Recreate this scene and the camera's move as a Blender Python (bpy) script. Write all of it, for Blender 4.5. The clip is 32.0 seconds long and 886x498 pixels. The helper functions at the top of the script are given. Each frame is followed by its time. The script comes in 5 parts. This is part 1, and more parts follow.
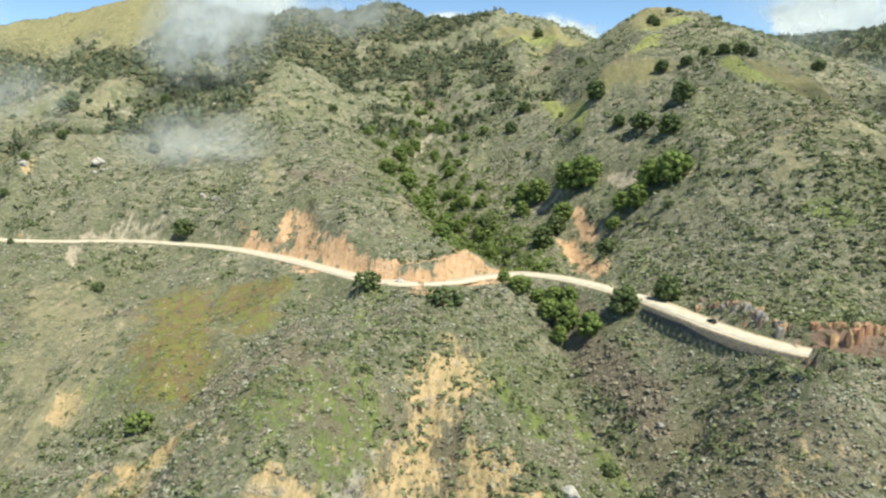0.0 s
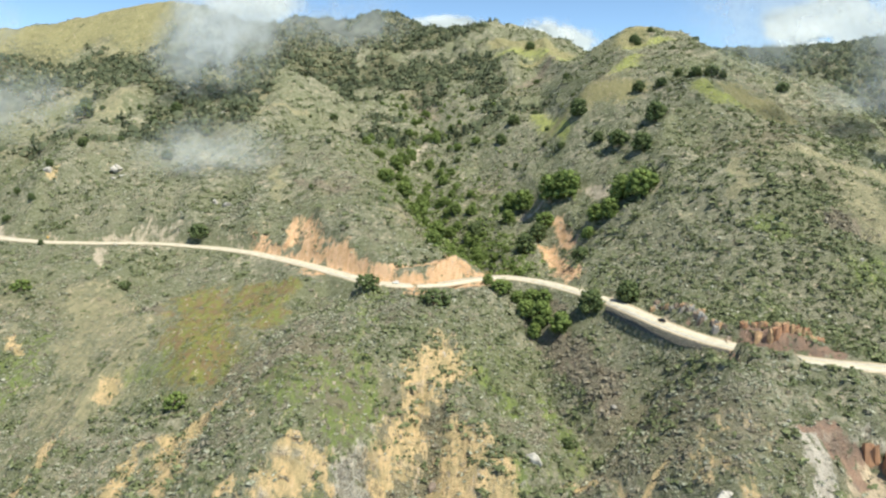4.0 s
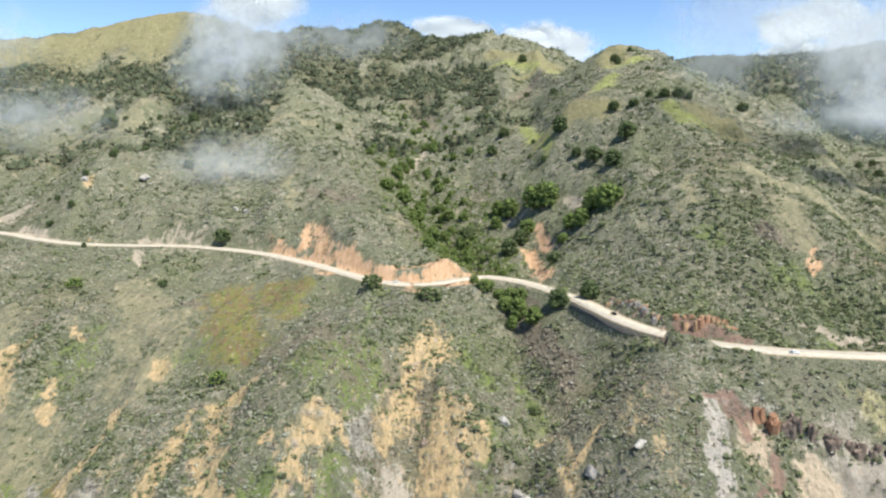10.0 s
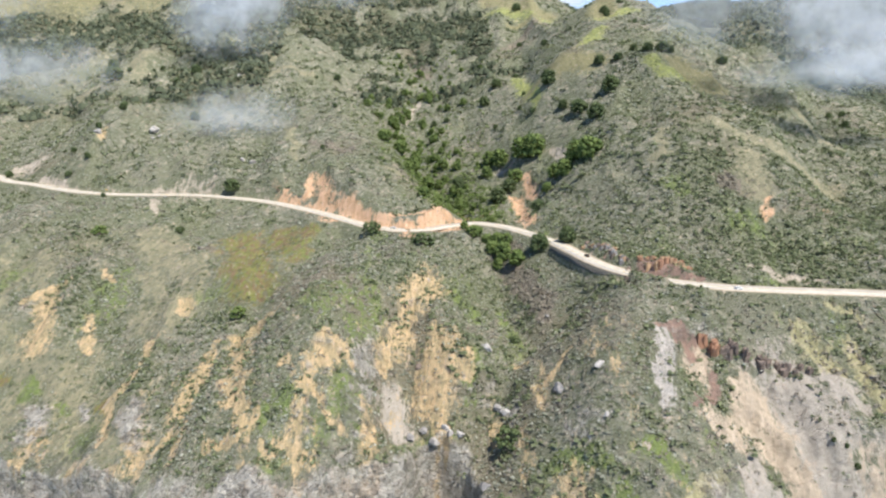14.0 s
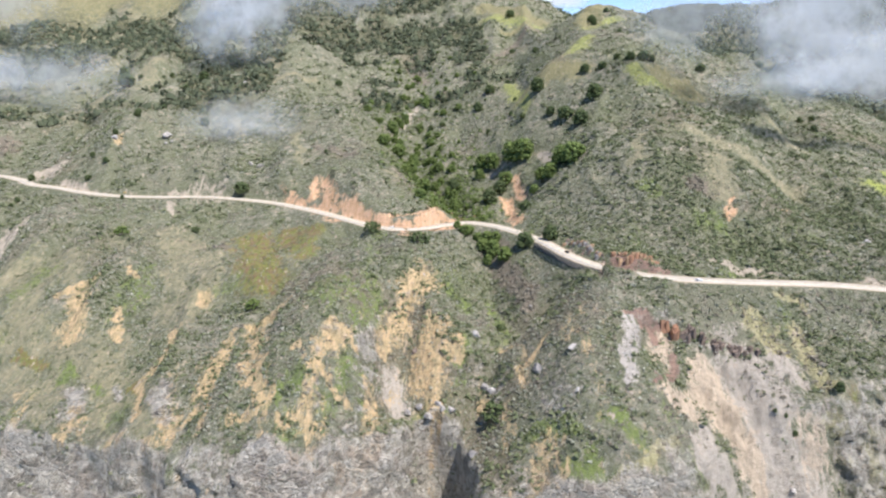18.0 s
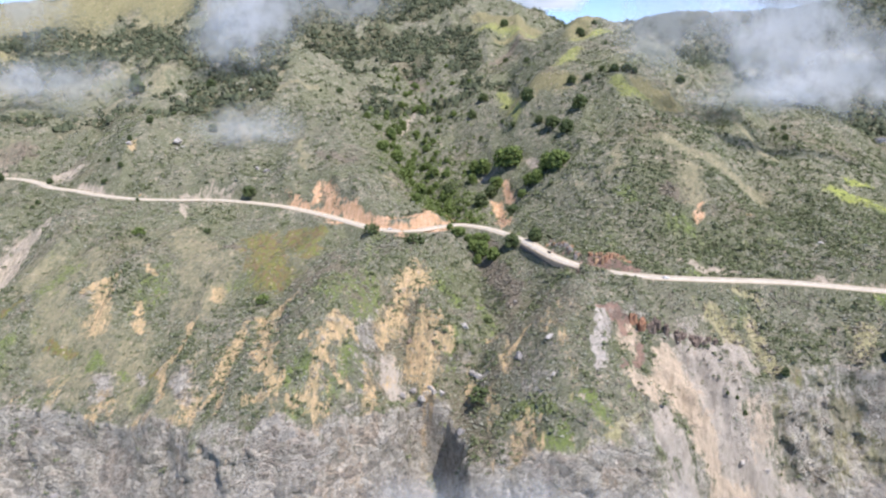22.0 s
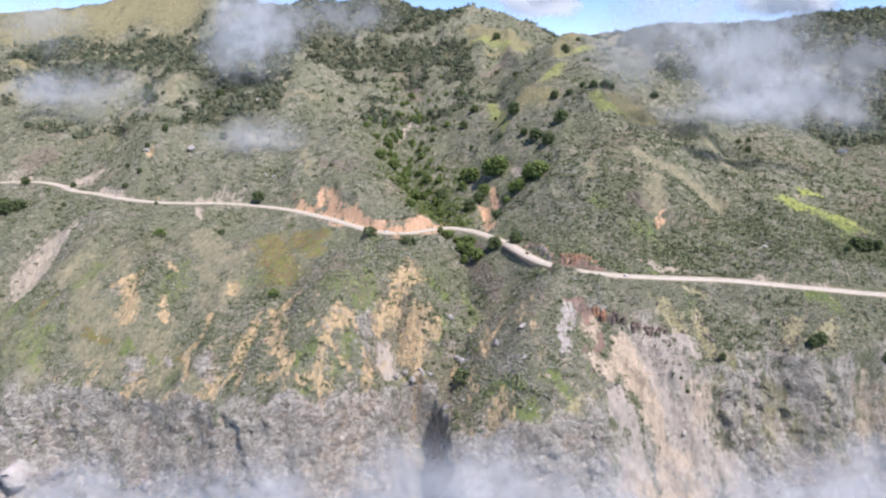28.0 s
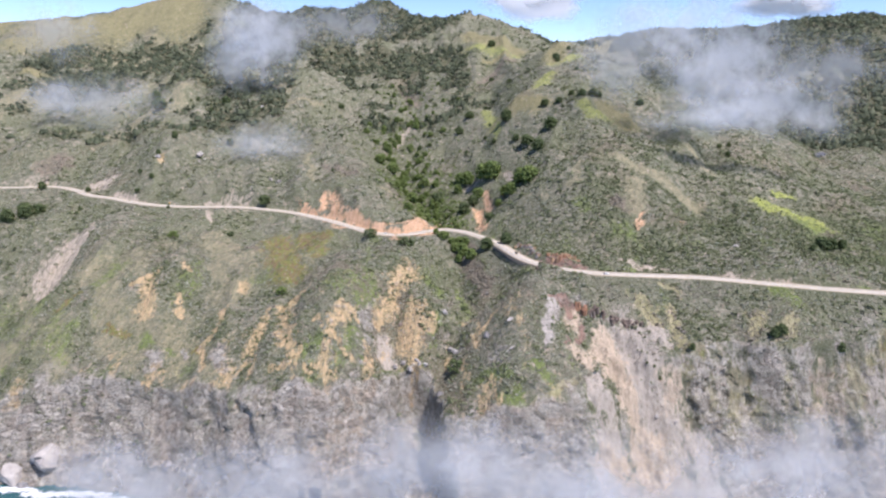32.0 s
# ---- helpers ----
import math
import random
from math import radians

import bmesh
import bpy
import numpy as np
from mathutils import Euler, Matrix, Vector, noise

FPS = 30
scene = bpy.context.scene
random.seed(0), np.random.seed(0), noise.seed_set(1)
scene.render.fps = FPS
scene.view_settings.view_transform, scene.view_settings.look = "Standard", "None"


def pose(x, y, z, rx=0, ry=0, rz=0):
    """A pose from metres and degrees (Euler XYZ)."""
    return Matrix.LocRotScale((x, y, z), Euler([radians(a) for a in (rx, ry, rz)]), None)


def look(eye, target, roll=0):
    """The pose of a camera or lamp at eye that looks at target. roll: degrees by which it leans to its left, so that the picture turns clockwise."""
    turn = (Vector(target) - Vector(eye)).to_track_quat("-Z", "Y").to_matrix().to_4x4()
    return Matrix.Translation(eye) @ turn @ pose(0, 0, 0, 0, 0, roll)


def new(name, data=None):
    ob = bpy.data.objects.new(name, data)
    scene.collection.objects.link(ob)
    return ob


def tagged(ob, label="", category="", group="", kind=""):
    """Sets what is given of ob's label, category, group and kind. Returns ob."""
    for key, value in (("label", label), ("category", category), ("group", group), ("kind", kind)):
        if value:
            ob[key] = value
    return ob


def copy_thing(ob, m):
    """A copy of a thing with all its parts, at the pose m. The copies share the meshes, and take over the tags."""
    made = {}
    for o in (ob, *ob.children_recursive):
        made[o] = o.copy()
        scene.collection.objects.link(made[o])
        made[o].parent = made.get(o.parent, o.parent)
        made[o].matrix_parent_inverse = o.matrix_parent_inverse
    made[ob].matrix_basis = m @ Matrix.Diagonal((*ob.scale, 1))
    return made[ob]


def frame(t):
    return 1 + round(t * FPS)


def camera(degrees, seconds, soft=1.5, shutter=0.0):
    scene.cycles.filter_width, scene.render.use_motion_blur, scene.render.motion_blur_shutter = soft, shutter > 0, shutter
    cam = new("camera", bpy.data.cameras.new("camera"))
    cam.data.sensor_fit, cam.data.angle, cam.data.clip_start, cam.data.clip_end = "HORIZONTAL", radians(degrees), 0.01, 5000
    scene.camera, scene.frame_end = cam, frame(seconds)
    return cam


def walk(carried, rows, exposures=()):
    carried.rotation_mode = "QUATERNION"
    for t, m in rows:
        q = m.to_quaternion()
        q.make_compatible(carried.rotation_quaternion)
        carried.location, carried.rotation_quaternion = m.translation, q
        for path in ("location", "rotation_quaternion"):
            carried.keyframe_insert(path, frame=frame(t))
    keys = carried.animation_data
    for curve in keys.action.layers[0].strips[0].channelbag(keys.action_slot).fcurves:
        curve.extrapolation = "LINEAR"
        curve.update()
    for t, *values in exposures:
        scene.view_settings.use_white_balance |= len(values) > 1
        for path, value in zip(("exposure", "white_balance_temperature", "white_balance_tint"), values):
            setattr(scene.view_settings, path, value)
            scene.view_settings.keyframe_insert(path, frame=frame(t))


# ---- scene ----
# A drone that backs away from the coast and climbs.
cam = camera(68, 32.0, soft=2.3)
PATH = [
    (0, 0, 0, 225, 80, 0, 0),
    (1, 0.66, -10.92, 227.99, 80.012, -0.2, -0.078),
    (2, 1.33, -21.84, 230.98, 80.016, -0.345, -0.153),
    (3, 2.01, -32.77, 233.94, 79.983, -0.499, -0.215),
    (6, 4.1, -65.6, 242.71, 79.823, -0.755, -0.121),
    (7, 4.83, -76.55, 245.62, 79.817, -0.813, 0.019),
    (8, 5.63, -87.57, 248.49, 79.826, -0.78, -0.033),
    (9, 6.47, -98.66, 251.34, 79.795, -0.744, -0.11),
    (10, 7.36, -109.77, 254.16, 79.597, -0.723, -0.171),
    (11, 8.28, -120.88, 256.99, 78.968, -0.708, -0.246),
    (12, 9.21, -131.96, 259.85, 77.774, -0.656, -0.311),
    (13, 10.17, -143.01, 262.73, 76.144, -0.587, -0.346),
    (14, 11.14, -154.01, 265.65, 74.771, -0.543, -0.352),
    (17, 14.18, -186.86, 274.51, 74.573, -0.332, -0.369),
    (18, 15.22, -197.77, 277.51, 74.552, -0.323, -0.395),
    (19, 16.29, -208.64, 280.55, 74.564, -0.311, -0.409),
    (20, 17.37, -219.48, 283.62, 74.557, -0.337, -0.429),
    (21, 18.46, -230.3, 286.7, 74.55, -0.385, -0.431),
    (22, 19.55, -241.1, 289.8, 74.54, -0.442, -0.448),
    (23, 20.64, -251.88, 292.9, 74.524, -0.506, -0.46),
    (24, 21.72, -262.64, 296.02, 74.505, -0.577, -0.48),
    (25, 22.81, -273.39, 299.14, 74.503, -0.673, -0.484),
    (28, 26.07, -305.63, 308.48, 74.535, -0.804, -0.51),
    (29, 27.17, -316.38, 311.59, 74.538, -0.796, -0.538),
    (30, 28.26, -327.14, 314.7, 74.53, -0.812, -0.553),
    (31, 29.35, -337.89, 317.81, 74.538, -0.763, -0.544),
    (32, 30.44, -348.64, 320.92, 74.526, -0.604, -0.54),
]
walk(cam, [(t, pose(*p)) for t, *p in PATH], [(0, 0.62, 7100, -3), (9, 0.55, 6600, 4), (19, 0.53, 6180, 14), (28, 0.39, 6080, 20), (32, 0.33, 6050, 21)])

# World, sun.
SUN = Vector((0.36, -0.31, 0.88)).normalized()
world = bpy.data.worlds.new("world")
scene.world = world
world.use_nodes = True
wn, wl = world.node_tree.nodes, world.node_tree.links
sky = wn.new("ShaderNodeTexSky")
sky.sky_type, sky.sun_disc = "NISHITA", False
sky.sun_elevation = math.asin(SUN.z)
sky.sun_rotation = math.atan2(SUN.x, SUN.y)
sky.air_density, sky.dust_density, sky.ozone_density = 1.0, 0.1, 2.5
sky.altitude = 5000
background = wn["Background"]
background.inputs["Strength"].default_value = 0.15
wl.new(sky.outputs["Color"], background.inputs["Color"])
sun_lamp = new("sun", bpy.data.lights.new("sun", "SUN"))
sun_lamp.data.energy, sun_lamp.data.angle, sun_lamp.data.color = 4.6, radians(0.55), (1.0, 0.95, 0.88)
sun_lamp.matrix_world = look((400, 0, 900), Vector((400, 0, 900)) - SUN)

# ---- Materials ----
def material(name, roughness=0.9):
    m = bpy.data.materials.new(name)
    m.use_nodes = True
    m.node_tree.nodes["Principled BSDF"].inputs["Roughness"].default_value = roughness
    m.node_tree.nodes["Principled BSDF"].inputs["Specular IOR Level"].default_value = 0.2
    return m


class Net:
    """A short hand for node trees."""

    def __init__(self, m):
        self.nodes, self.links = m.node_tree.nodes, m.node_tree.links
        self.out = self.nodes["Principled BSDF"]

    def put(self, socket, value):
        if isinstance(value, bpy.types.NodeSocket):
            self.links.new(value, socket)
        elif isinstance(value, tuple) and len(value) == 3 and socket.type == "RGBA":
            socket.default_value = (*value, 1)
        else:
            socket.default_value = value

    def noise(self, size, detail=4.0, roughness=0.6, vector=None, stretch=None):
        n = self.nodes.new("ShaderNodeTexNoise")
        n.inputs["Scale"].default_value = 1.0 / size
        n.inputs["Detail"].default_value, n.inputs["Roughness"].default_value = detail, roughness
        if vector is None:
            vector = self.place(stretch)
        self.links.new(vector, n.inputs["Vector"])
        return n.outputs["Fac"]

    def place(self, stretch=None):
        c = self.nodes.new("ShaderNodeTexCoord").outputs["Object"]
        if stretch:
            k = self.nodes.new("ShaderNodeMapping")
            k.inputs["Scale"].default_value = stretch
            self.links.new(c, k.inputs["Vector"])
            c = k.outputs["Vector"]
        return c

    def attribute(self, name):
        a = self.nodes.new("ShaderNodeAttribute")
        a.attribute_name = name
        return a.outputs["Fac"]

    def mix(self, fac, a, b):
        n = self.nodes.new("ShaderNodeMix")
        n.data_type = "RGBA"
        self.put(n.inputs[0], fac), self.put(n.inputs[6], a), self.put(n.inputs[7], b)
        return n.outputs[2]

    def cells(self, size, stretch, tilt=0.0, kind="DISTANCE_TO_EDGE"):
        """Broken rock: the distance to the nearest joint, or one chance value a block."""
        k = self.nodes.new("ShaderNodeMapping")
        k.inputs["Scale"].default_value, k.inputs["Rotation"].default_value = stretch, (0, radians(tilt), 0)
        bend = self.nodes.new("ShaderNodeVectorMath")
        self.links.new(self.place(), bend.inputs[0])
        wave = self.nodes.new("ShaderNodeTexNoise")
        wave.inputs["Scale"].default_value = 0.4 / size
        push = self.nodes.new("ShaderNodeVectorMath")
        push.operation = "SCALE"
        push.inputs["Scale"].default_value = size * 0.9
        self.links.new(bend.inputs[0].links[0].from_socket, wave.inputs["Vector"])
        self.links.new(wave.outputs["Color"], push.inputs[0]), self.links.new(push.outputs[0], bend.inputs[1])
        self.links.new(bend.outputs[0], k.inputs["Vector"])
        v = self.nodes.new("ShaderNodeTexVoronoi")
        v.inputs["Scale"].default_value = 1.0 / size
        if kind == "DISTANCE_TO_EDGE":
            v.feature = kind
        self.links.new(k.outputs["Vector"], v.inputs["Vector"])
        return v.outputs["Distance" if kind == "DISTANCE_TO_EDGE" else "Color"]

    def math(self, kind, a, b=0.0):
        n = self.nodes.new("ShaderNodeMath")
        n.operation = kind
        self.put(n.inputs[0], a), self.put(n.inputs[1], b)
        return n.outputs[0]

    def step(self, value, low, high):
        n = self.nodes.new("ShaderNodeMapRange")
        n.interpolation_type = "SMOOTHSTEP"
        self.put(n.inputs["Value"], value)
        n.inputs["From Min"].default_value, n.inputs["From Max"].default_value = low, high
        return n.outputs["Result"]

    def ramp(self, value, stops):
        n = self.nodes.new("ShaderNodeValToRGB")
        e = n.color_ramp.elements
        while len(e) < len(stops):
            e.new(0.5)
        for el, (at, color) in zip(e, stops):
            el.position, el.color = at, (*color, 1)
        self.put(n.inputs["Fac"], value)
        return n.outputs["Color"]

    def bump(self, value, strength, distance):
        n = self.nodes.new("ShaderNodeBump")
        n.inputs["Strength"].default_value, n.inputs["Distance"].default_value = strength, distance
        self.put(n.inputs["Height"], value)
        self.links.new(n.outputs["Normal"], self.out.inputs["Normal"])

    def color(self, value):
        self.put(self.out.inputs["Base Color"], value)


# What grows or lies bare on the ground: two tones each.
ZONES = {
    # Undergrowth below the woods, with the trees' shade put into its colour.
    "undergrowth": ((0.155, 0.15, 0.09), (0.115, 0.115, 0.068)),
    "meadow": ((0.37, 0.385, 0.13), (0.28, 0.295, 0.105)),
    "brown": ((0.27, 0.22, 0.165), (0.20, 0.185, 0.13)),
    "dry": ((0.36, 0.32, 0.20), (0.26, 0.245, 0.15)),
    "grass": ((0.32, 0.285, 0.15), (0.245, 0.225, 0.115)),
    "olive": ((0.225, 0.24, 0.065), (0.25, 0.17, 0.095)),
    "lime": ((0.40, 0.43, 0.115), (0.31, 0.34, 0.10)),
    "bright": ((0.225, 0.275, 0.085), (0.155, 0.195, 0.07)),
    "yellow": ((0.50, 0.445, 0.25), (0.32, 0.295, 0.15)),
    "rock": ((0.60, 0.55, 0.45), (0.42, 0.385, 0.31)),
    "scarp": ((0.58, 0.49, 0.375), (0.42, 0.355, 0.27)),
    "greyslide": ((0.53, 0.465, 0.38), (0.43, 0.375, 0.305)),
    "ochre": ((0.68, 0.49, 0.275), (0.44, 0.345, 0.19)),
    "orange": ((0.76, 0.50, 0.315), (0.62, 0.38, 0.215)),
    "slide": ((0.66, 0.53, 0.38), (0.50, 0.40, 0.29)),
    "redrock": ((0.36, 0.235, 0.175), (0.26, 0.185, 0.145)),
    "paleface": ((0.58, 0.52, 0.45), (0.47, 0.42, 0.36)),
}


def land_material():
    m = material("hillside", 0.95)
    n = Net(m)
    fine, mid, wide = n.noise(1.6, 5, 0.7), n.noise(9, 5, 0.65), n.noise(60, 4, 0.6)
    speck = n.noise(0.55, 3, 0.7)
    base = n.ramp(mid, [(0.34, (0.105, 0.115, 0.068)), (0.45, (0.185, 0.19, 0.122)), (0.54, (0.27, 0.255, 0.182)), (0.64, (0.39, 0.35, 0.262))])
    base = n.mix(n.step(wide, 0.42, 0.62), base, n.ramp(fine, [(0.3, (0.115, 0.13, 0.068)), (0.7, (0.255, 0.255, 0.155))]))
    tuft = n.noise(2.6, 6, 0.72)
    # Low spots are painted dark for the shadow between shrubs; high spots get pale tips.
    base = n.mix(n.step(tuft, 0.50, 0.40), base, (0.13, 0.148, 0.078))
    base = n.mix(n.math("MULTIPLY", n.step(tuft, 0.56, 0.66), 0.7), base, (0.42, 0.405, 0.325))
    tract = n.noise(130, 3, 0.55)
    base = n.mix(n.math("MULTIPLY", n.step(tract, 0.54, 0.70), 0.55), base, (0.235, 0.185, 0.13))
    base = n.mix(n.math("MULTIPLY", n.step(tract, 0.46, 0.32), 0.5), base, (0.26, 0.245, 0.17))
    base = n.mix(n.math("MULTIPLY", n.step(speck, 0.52, 0.66), 0.6), base, (0.37, 0.335, 0.25))
    patchy = n.math("ADD", n.math("MULTIPLY", n.noise(2.2, 7, 0.78, stretch=(1.0, 0.35, 0.4)), 1.1), n.math("MULTIPLY", mid, 0.6))
    streak = n.noise(3.0, 5, 0.7, stretch=(1.0, 0.35, 0.3))
    for name, (one, two) in ZONES.items():
        mask = n.step(n.math("ADD", n.math("MULTIPLY", n.attribute(name), {"ochre": 0.80, "undergrowth": 0.7, "meadow": 0.72, "greyslide": 0.84, "paleface": 0.8, "olive": 0.72, "yellow": 0.78, "bright": 0.66, "lime": 0.95}.get(name, 0.84)), n.math("MULTIPLY", n.math("SUBTRACT", patchy, 0.85), 2.3)), 0.28, 0.66)
        base = n.mix(mask, base, n.mix(n.step(streak, 0.38, 0.62), two, one))
    crack = n.noise(2.6, 6, 0.75, stretch=(0.8, 1.0, 1.0))
    layer = n.noise(7.0, 6, 0.7, stretch=(0.35, 1.0, 1.3))
    base = n.mix(n.math("MULTIPLY", n.attribute("rock"), n.math("MULTIPLY", n.step(layer, 0.50, 0.62), 0.6)), base, (0.60, 0.50, 0.40))
    dark = n.math("MULTIPLY", n.attribute("rock"), n.step(crack, 0.50, 0.38))
    base = n.mix(n.math("MULTIPLY", dark, 0.28), base, (0.17, 0.15, 0.125))
    joint, small_joint = n.cells(7.0, (0.75, 1.0, 1.5), 24), n.cells(2.4, (0.8, 1.0, 1.4), 20)
    chance = n.nodes.new("ShaderNodeSeparateXYZ")
    n.links.new(n.cells(7.0, (0.75, 1.0, 1.5), 24, "F1"), chance.inputs[0])
    stony = n.attribute("rock")
    base = n.mix(n.math("MULTIPLY", stony, n.math("MULTIPLY", n.step(chance.outputs["X"], 0.55, 0.95), 0.55)), base, (0.20, 0.182, 0.15))
    base = n.mix(n.math("MULTIPLY", stony, n.math("MULTIPLY", n.step(chance.outputs["Y"], 0.5, 0.9), 0.55)), base, (0.66, 0.61, 0.52))
    base = n.mix(n.math("MULTIPLY", stony, n.math("MULTIPLY", n.math("MULTIPLY", n.step(small_joint, 0.12, 0.0), n.step(mid, 0.5, 0.62)), 0.38)), base, (0.14, 0.125, 0.10))
    vein = n.step(n.math("ABSOLUTE", n.math("SUBTRACT", n.noise(8.0, 5, 0.62, stretch=(0.7, 1.0, 1.25)), 0.5)), 0.022, 0.0)
    base = n.mix(n.math("MULTIPLY", n.attribute("rock"), n.math("MULTIPLY", vein, 0.75)), base, (0.10, 0.088, 0.078))
    grit = n.noise(0.9, 6, 0.78, stretch=(1.0, 1.0, 1.4))
    base = n.mix(n.math("MULTIPLY", stony, n.math("MULTIPLY", n.step(grit, 0.47, 0.36), 0.45)), base, (0.16, 0.142, 0.115))
    base = n.mix(n.math("MULTIPLY", stony, n.math("MULTIPLY", n.step(grit, 0.56, 0.68), 0.5)), base, (0.76, 0.71, 0.62))
    n.color(base)
    broken = n.math("MULTIPLY", stony, n.math("ADD", n.math("MULTIPLY", n.math("MULTIPLY", n.step(joint, 0.0, 0.16), n.step(fine, 0.42, 0.6)), 0.7), n.math("ADD", n.math("MULTIPLY", n.math("MULTIPLY", n.step(small_joint, 0.0, 0.25), n.step(mid, 0.42, 0.6)), 0.4), n.math("MULTIPLY", chance.outputs["Z"], 1.2))))
    n.bump(n.math("ADD", broken, n.math("ADD", n.math("ADD", crack, tuft), n.math("MULTIPLY", speck, 0.5))), 1.0, 1.6)
    return m


def leaf_material(name, stops, shine=0.15):
    """Leaves: the tone changes from plant to plant."""
    m = material(name, 0.75)
    n = Net(m)
    one = n.nodes.new("ShaderNodeNewGeometry").outputs["Random Per Island"]
    tone = n.ramp(one, stops)
    speck = n.noise(0.5, 4, 0.7)
    n.color(n.mix(n.step(speck, 0.35, 0.7), tone, n.mix(0.55, tone, stops[-1][1])))
    n.bump(speck, 0.8, 0.3)
    n.out.inputs["Specular IOR Level"].default_value = shine
    through_leaf, both = n.nodes.new("ShaderNodeBsdfTranslucent"), n.nodes.new("ShaderNodeMixShader")
    n.put(through_leaf.inputs["Color"], tone)
    both.inputs[0].default_value = 0.3
    n.links.new(n.out.outputs[0], both.inputs[1]), n.links.new(through_leaf.outputs[0], both.inputs[2])
    n.links.new(both.outputs[0], n.nodes["Material Output"].inputs["Surface"])
    return m


def plain_material(name, one, two, size, roughness=0.85, relief=0.3):
    m = material(name, roughness)
    n = Net(m)
    grain = n.noise(size, 5, 0.65)
    n.color(n.mix(n.step(grain, 0.35, 0.65), one, two))
    n.bump(grain, relief, size)
    return m


LAND_MAT = land_material()
SAGE = leaf_material("grey sage leaves", [(0.0, (0.10, 0.115, 0.068)), (0.35, (0.24, 0.255, 0.165)), (0.7, (0.40, 0.405, 0.295)), (1.0, (0.60, 0.585, 0.49))])
GREEN = leaf_material("green brush leaves", [(0.0, (0.06, 0.08, 0.042)), (0.4, (0.125, 0.152, 0.075)), (0.75, (0.20, 0.225, 0.115)), (1.0, (0.31, 0.335, 0.18))])
DRY = leaf_material("dry brush twigs", [(0.0, (0.14, 0.125, 0.09)), (0.5, (0.26, 0.23, 0.17)), (1.0, (0.46, 0.41, 0.325))])
DARK = leaf_material("dark oak leaves", [(0.0, (0.065, 0.088, 0.04)), (0.5, (0.105, 0.138, 0.058)), (1.0, (0.17, 0.21, 0.088))])
LUSH = leaf_material("lush bay leaves", [(0.0, (0.09, 0.132, 0.042)), (0.5, (0.15, 0.207, 0.062)), (1.0, (0.245, 0.305, 0.095))])
WOODS = leaf_material("far woods leaves", [(0.0, (0.06, 0.076, 0.046)), (0.6, (0.105, 0.126, 0.072)), (1.0, (0.19, 0.205, 0.125))])
BARK = plain_material("grey bark", (0.16, 0.12, 0.09), (0.09, 0.07, 0.055), 0.2)
PALE_STONE = plain_material("pale stone", (0.50, 0.46, 0.41), (0.34, 0.31, 0.28), 0.9)
BROWN_STONE = plain_material("brown stone", (0.24, 0.18, 0.14), (0.15, 0.12, 0.10), 0.7)
GREY_STONE = plain_material("grey stone", (0.36, 0.33, 0.30), (0.20, 0.19, 0.18), 0.8)
PAVING = plain_material("sun-bleached asphalt", (0.60, 0.545, 0.45), (0.48, 0.435, 0.36), 5.0, 0.9, 0.05)
VERGE = plain_material("dusty verge", (0.58, 0.47, 0.34), (0.44, 0.36, 0.26), 2.5)
# Wall below the road: its stone is darkened to give the strip's shade.
SHADED_WALL = plain_material("wall stone darkened for shade", (0.17, 0.155, 0.13), (0.09, 0.085, 0.075), 0.8, 0.9, 0.8)
WHITE_LINE = plain_material("white road paint", (0.75, 0.74, 0.70), (0.62, 0.61, 0.57), 0.8)
YELLOW_LINE = plain_material("yellow road paint", (0.66, 0.44, 0.08), (0.55, 0.37, 0.08), 0.8)

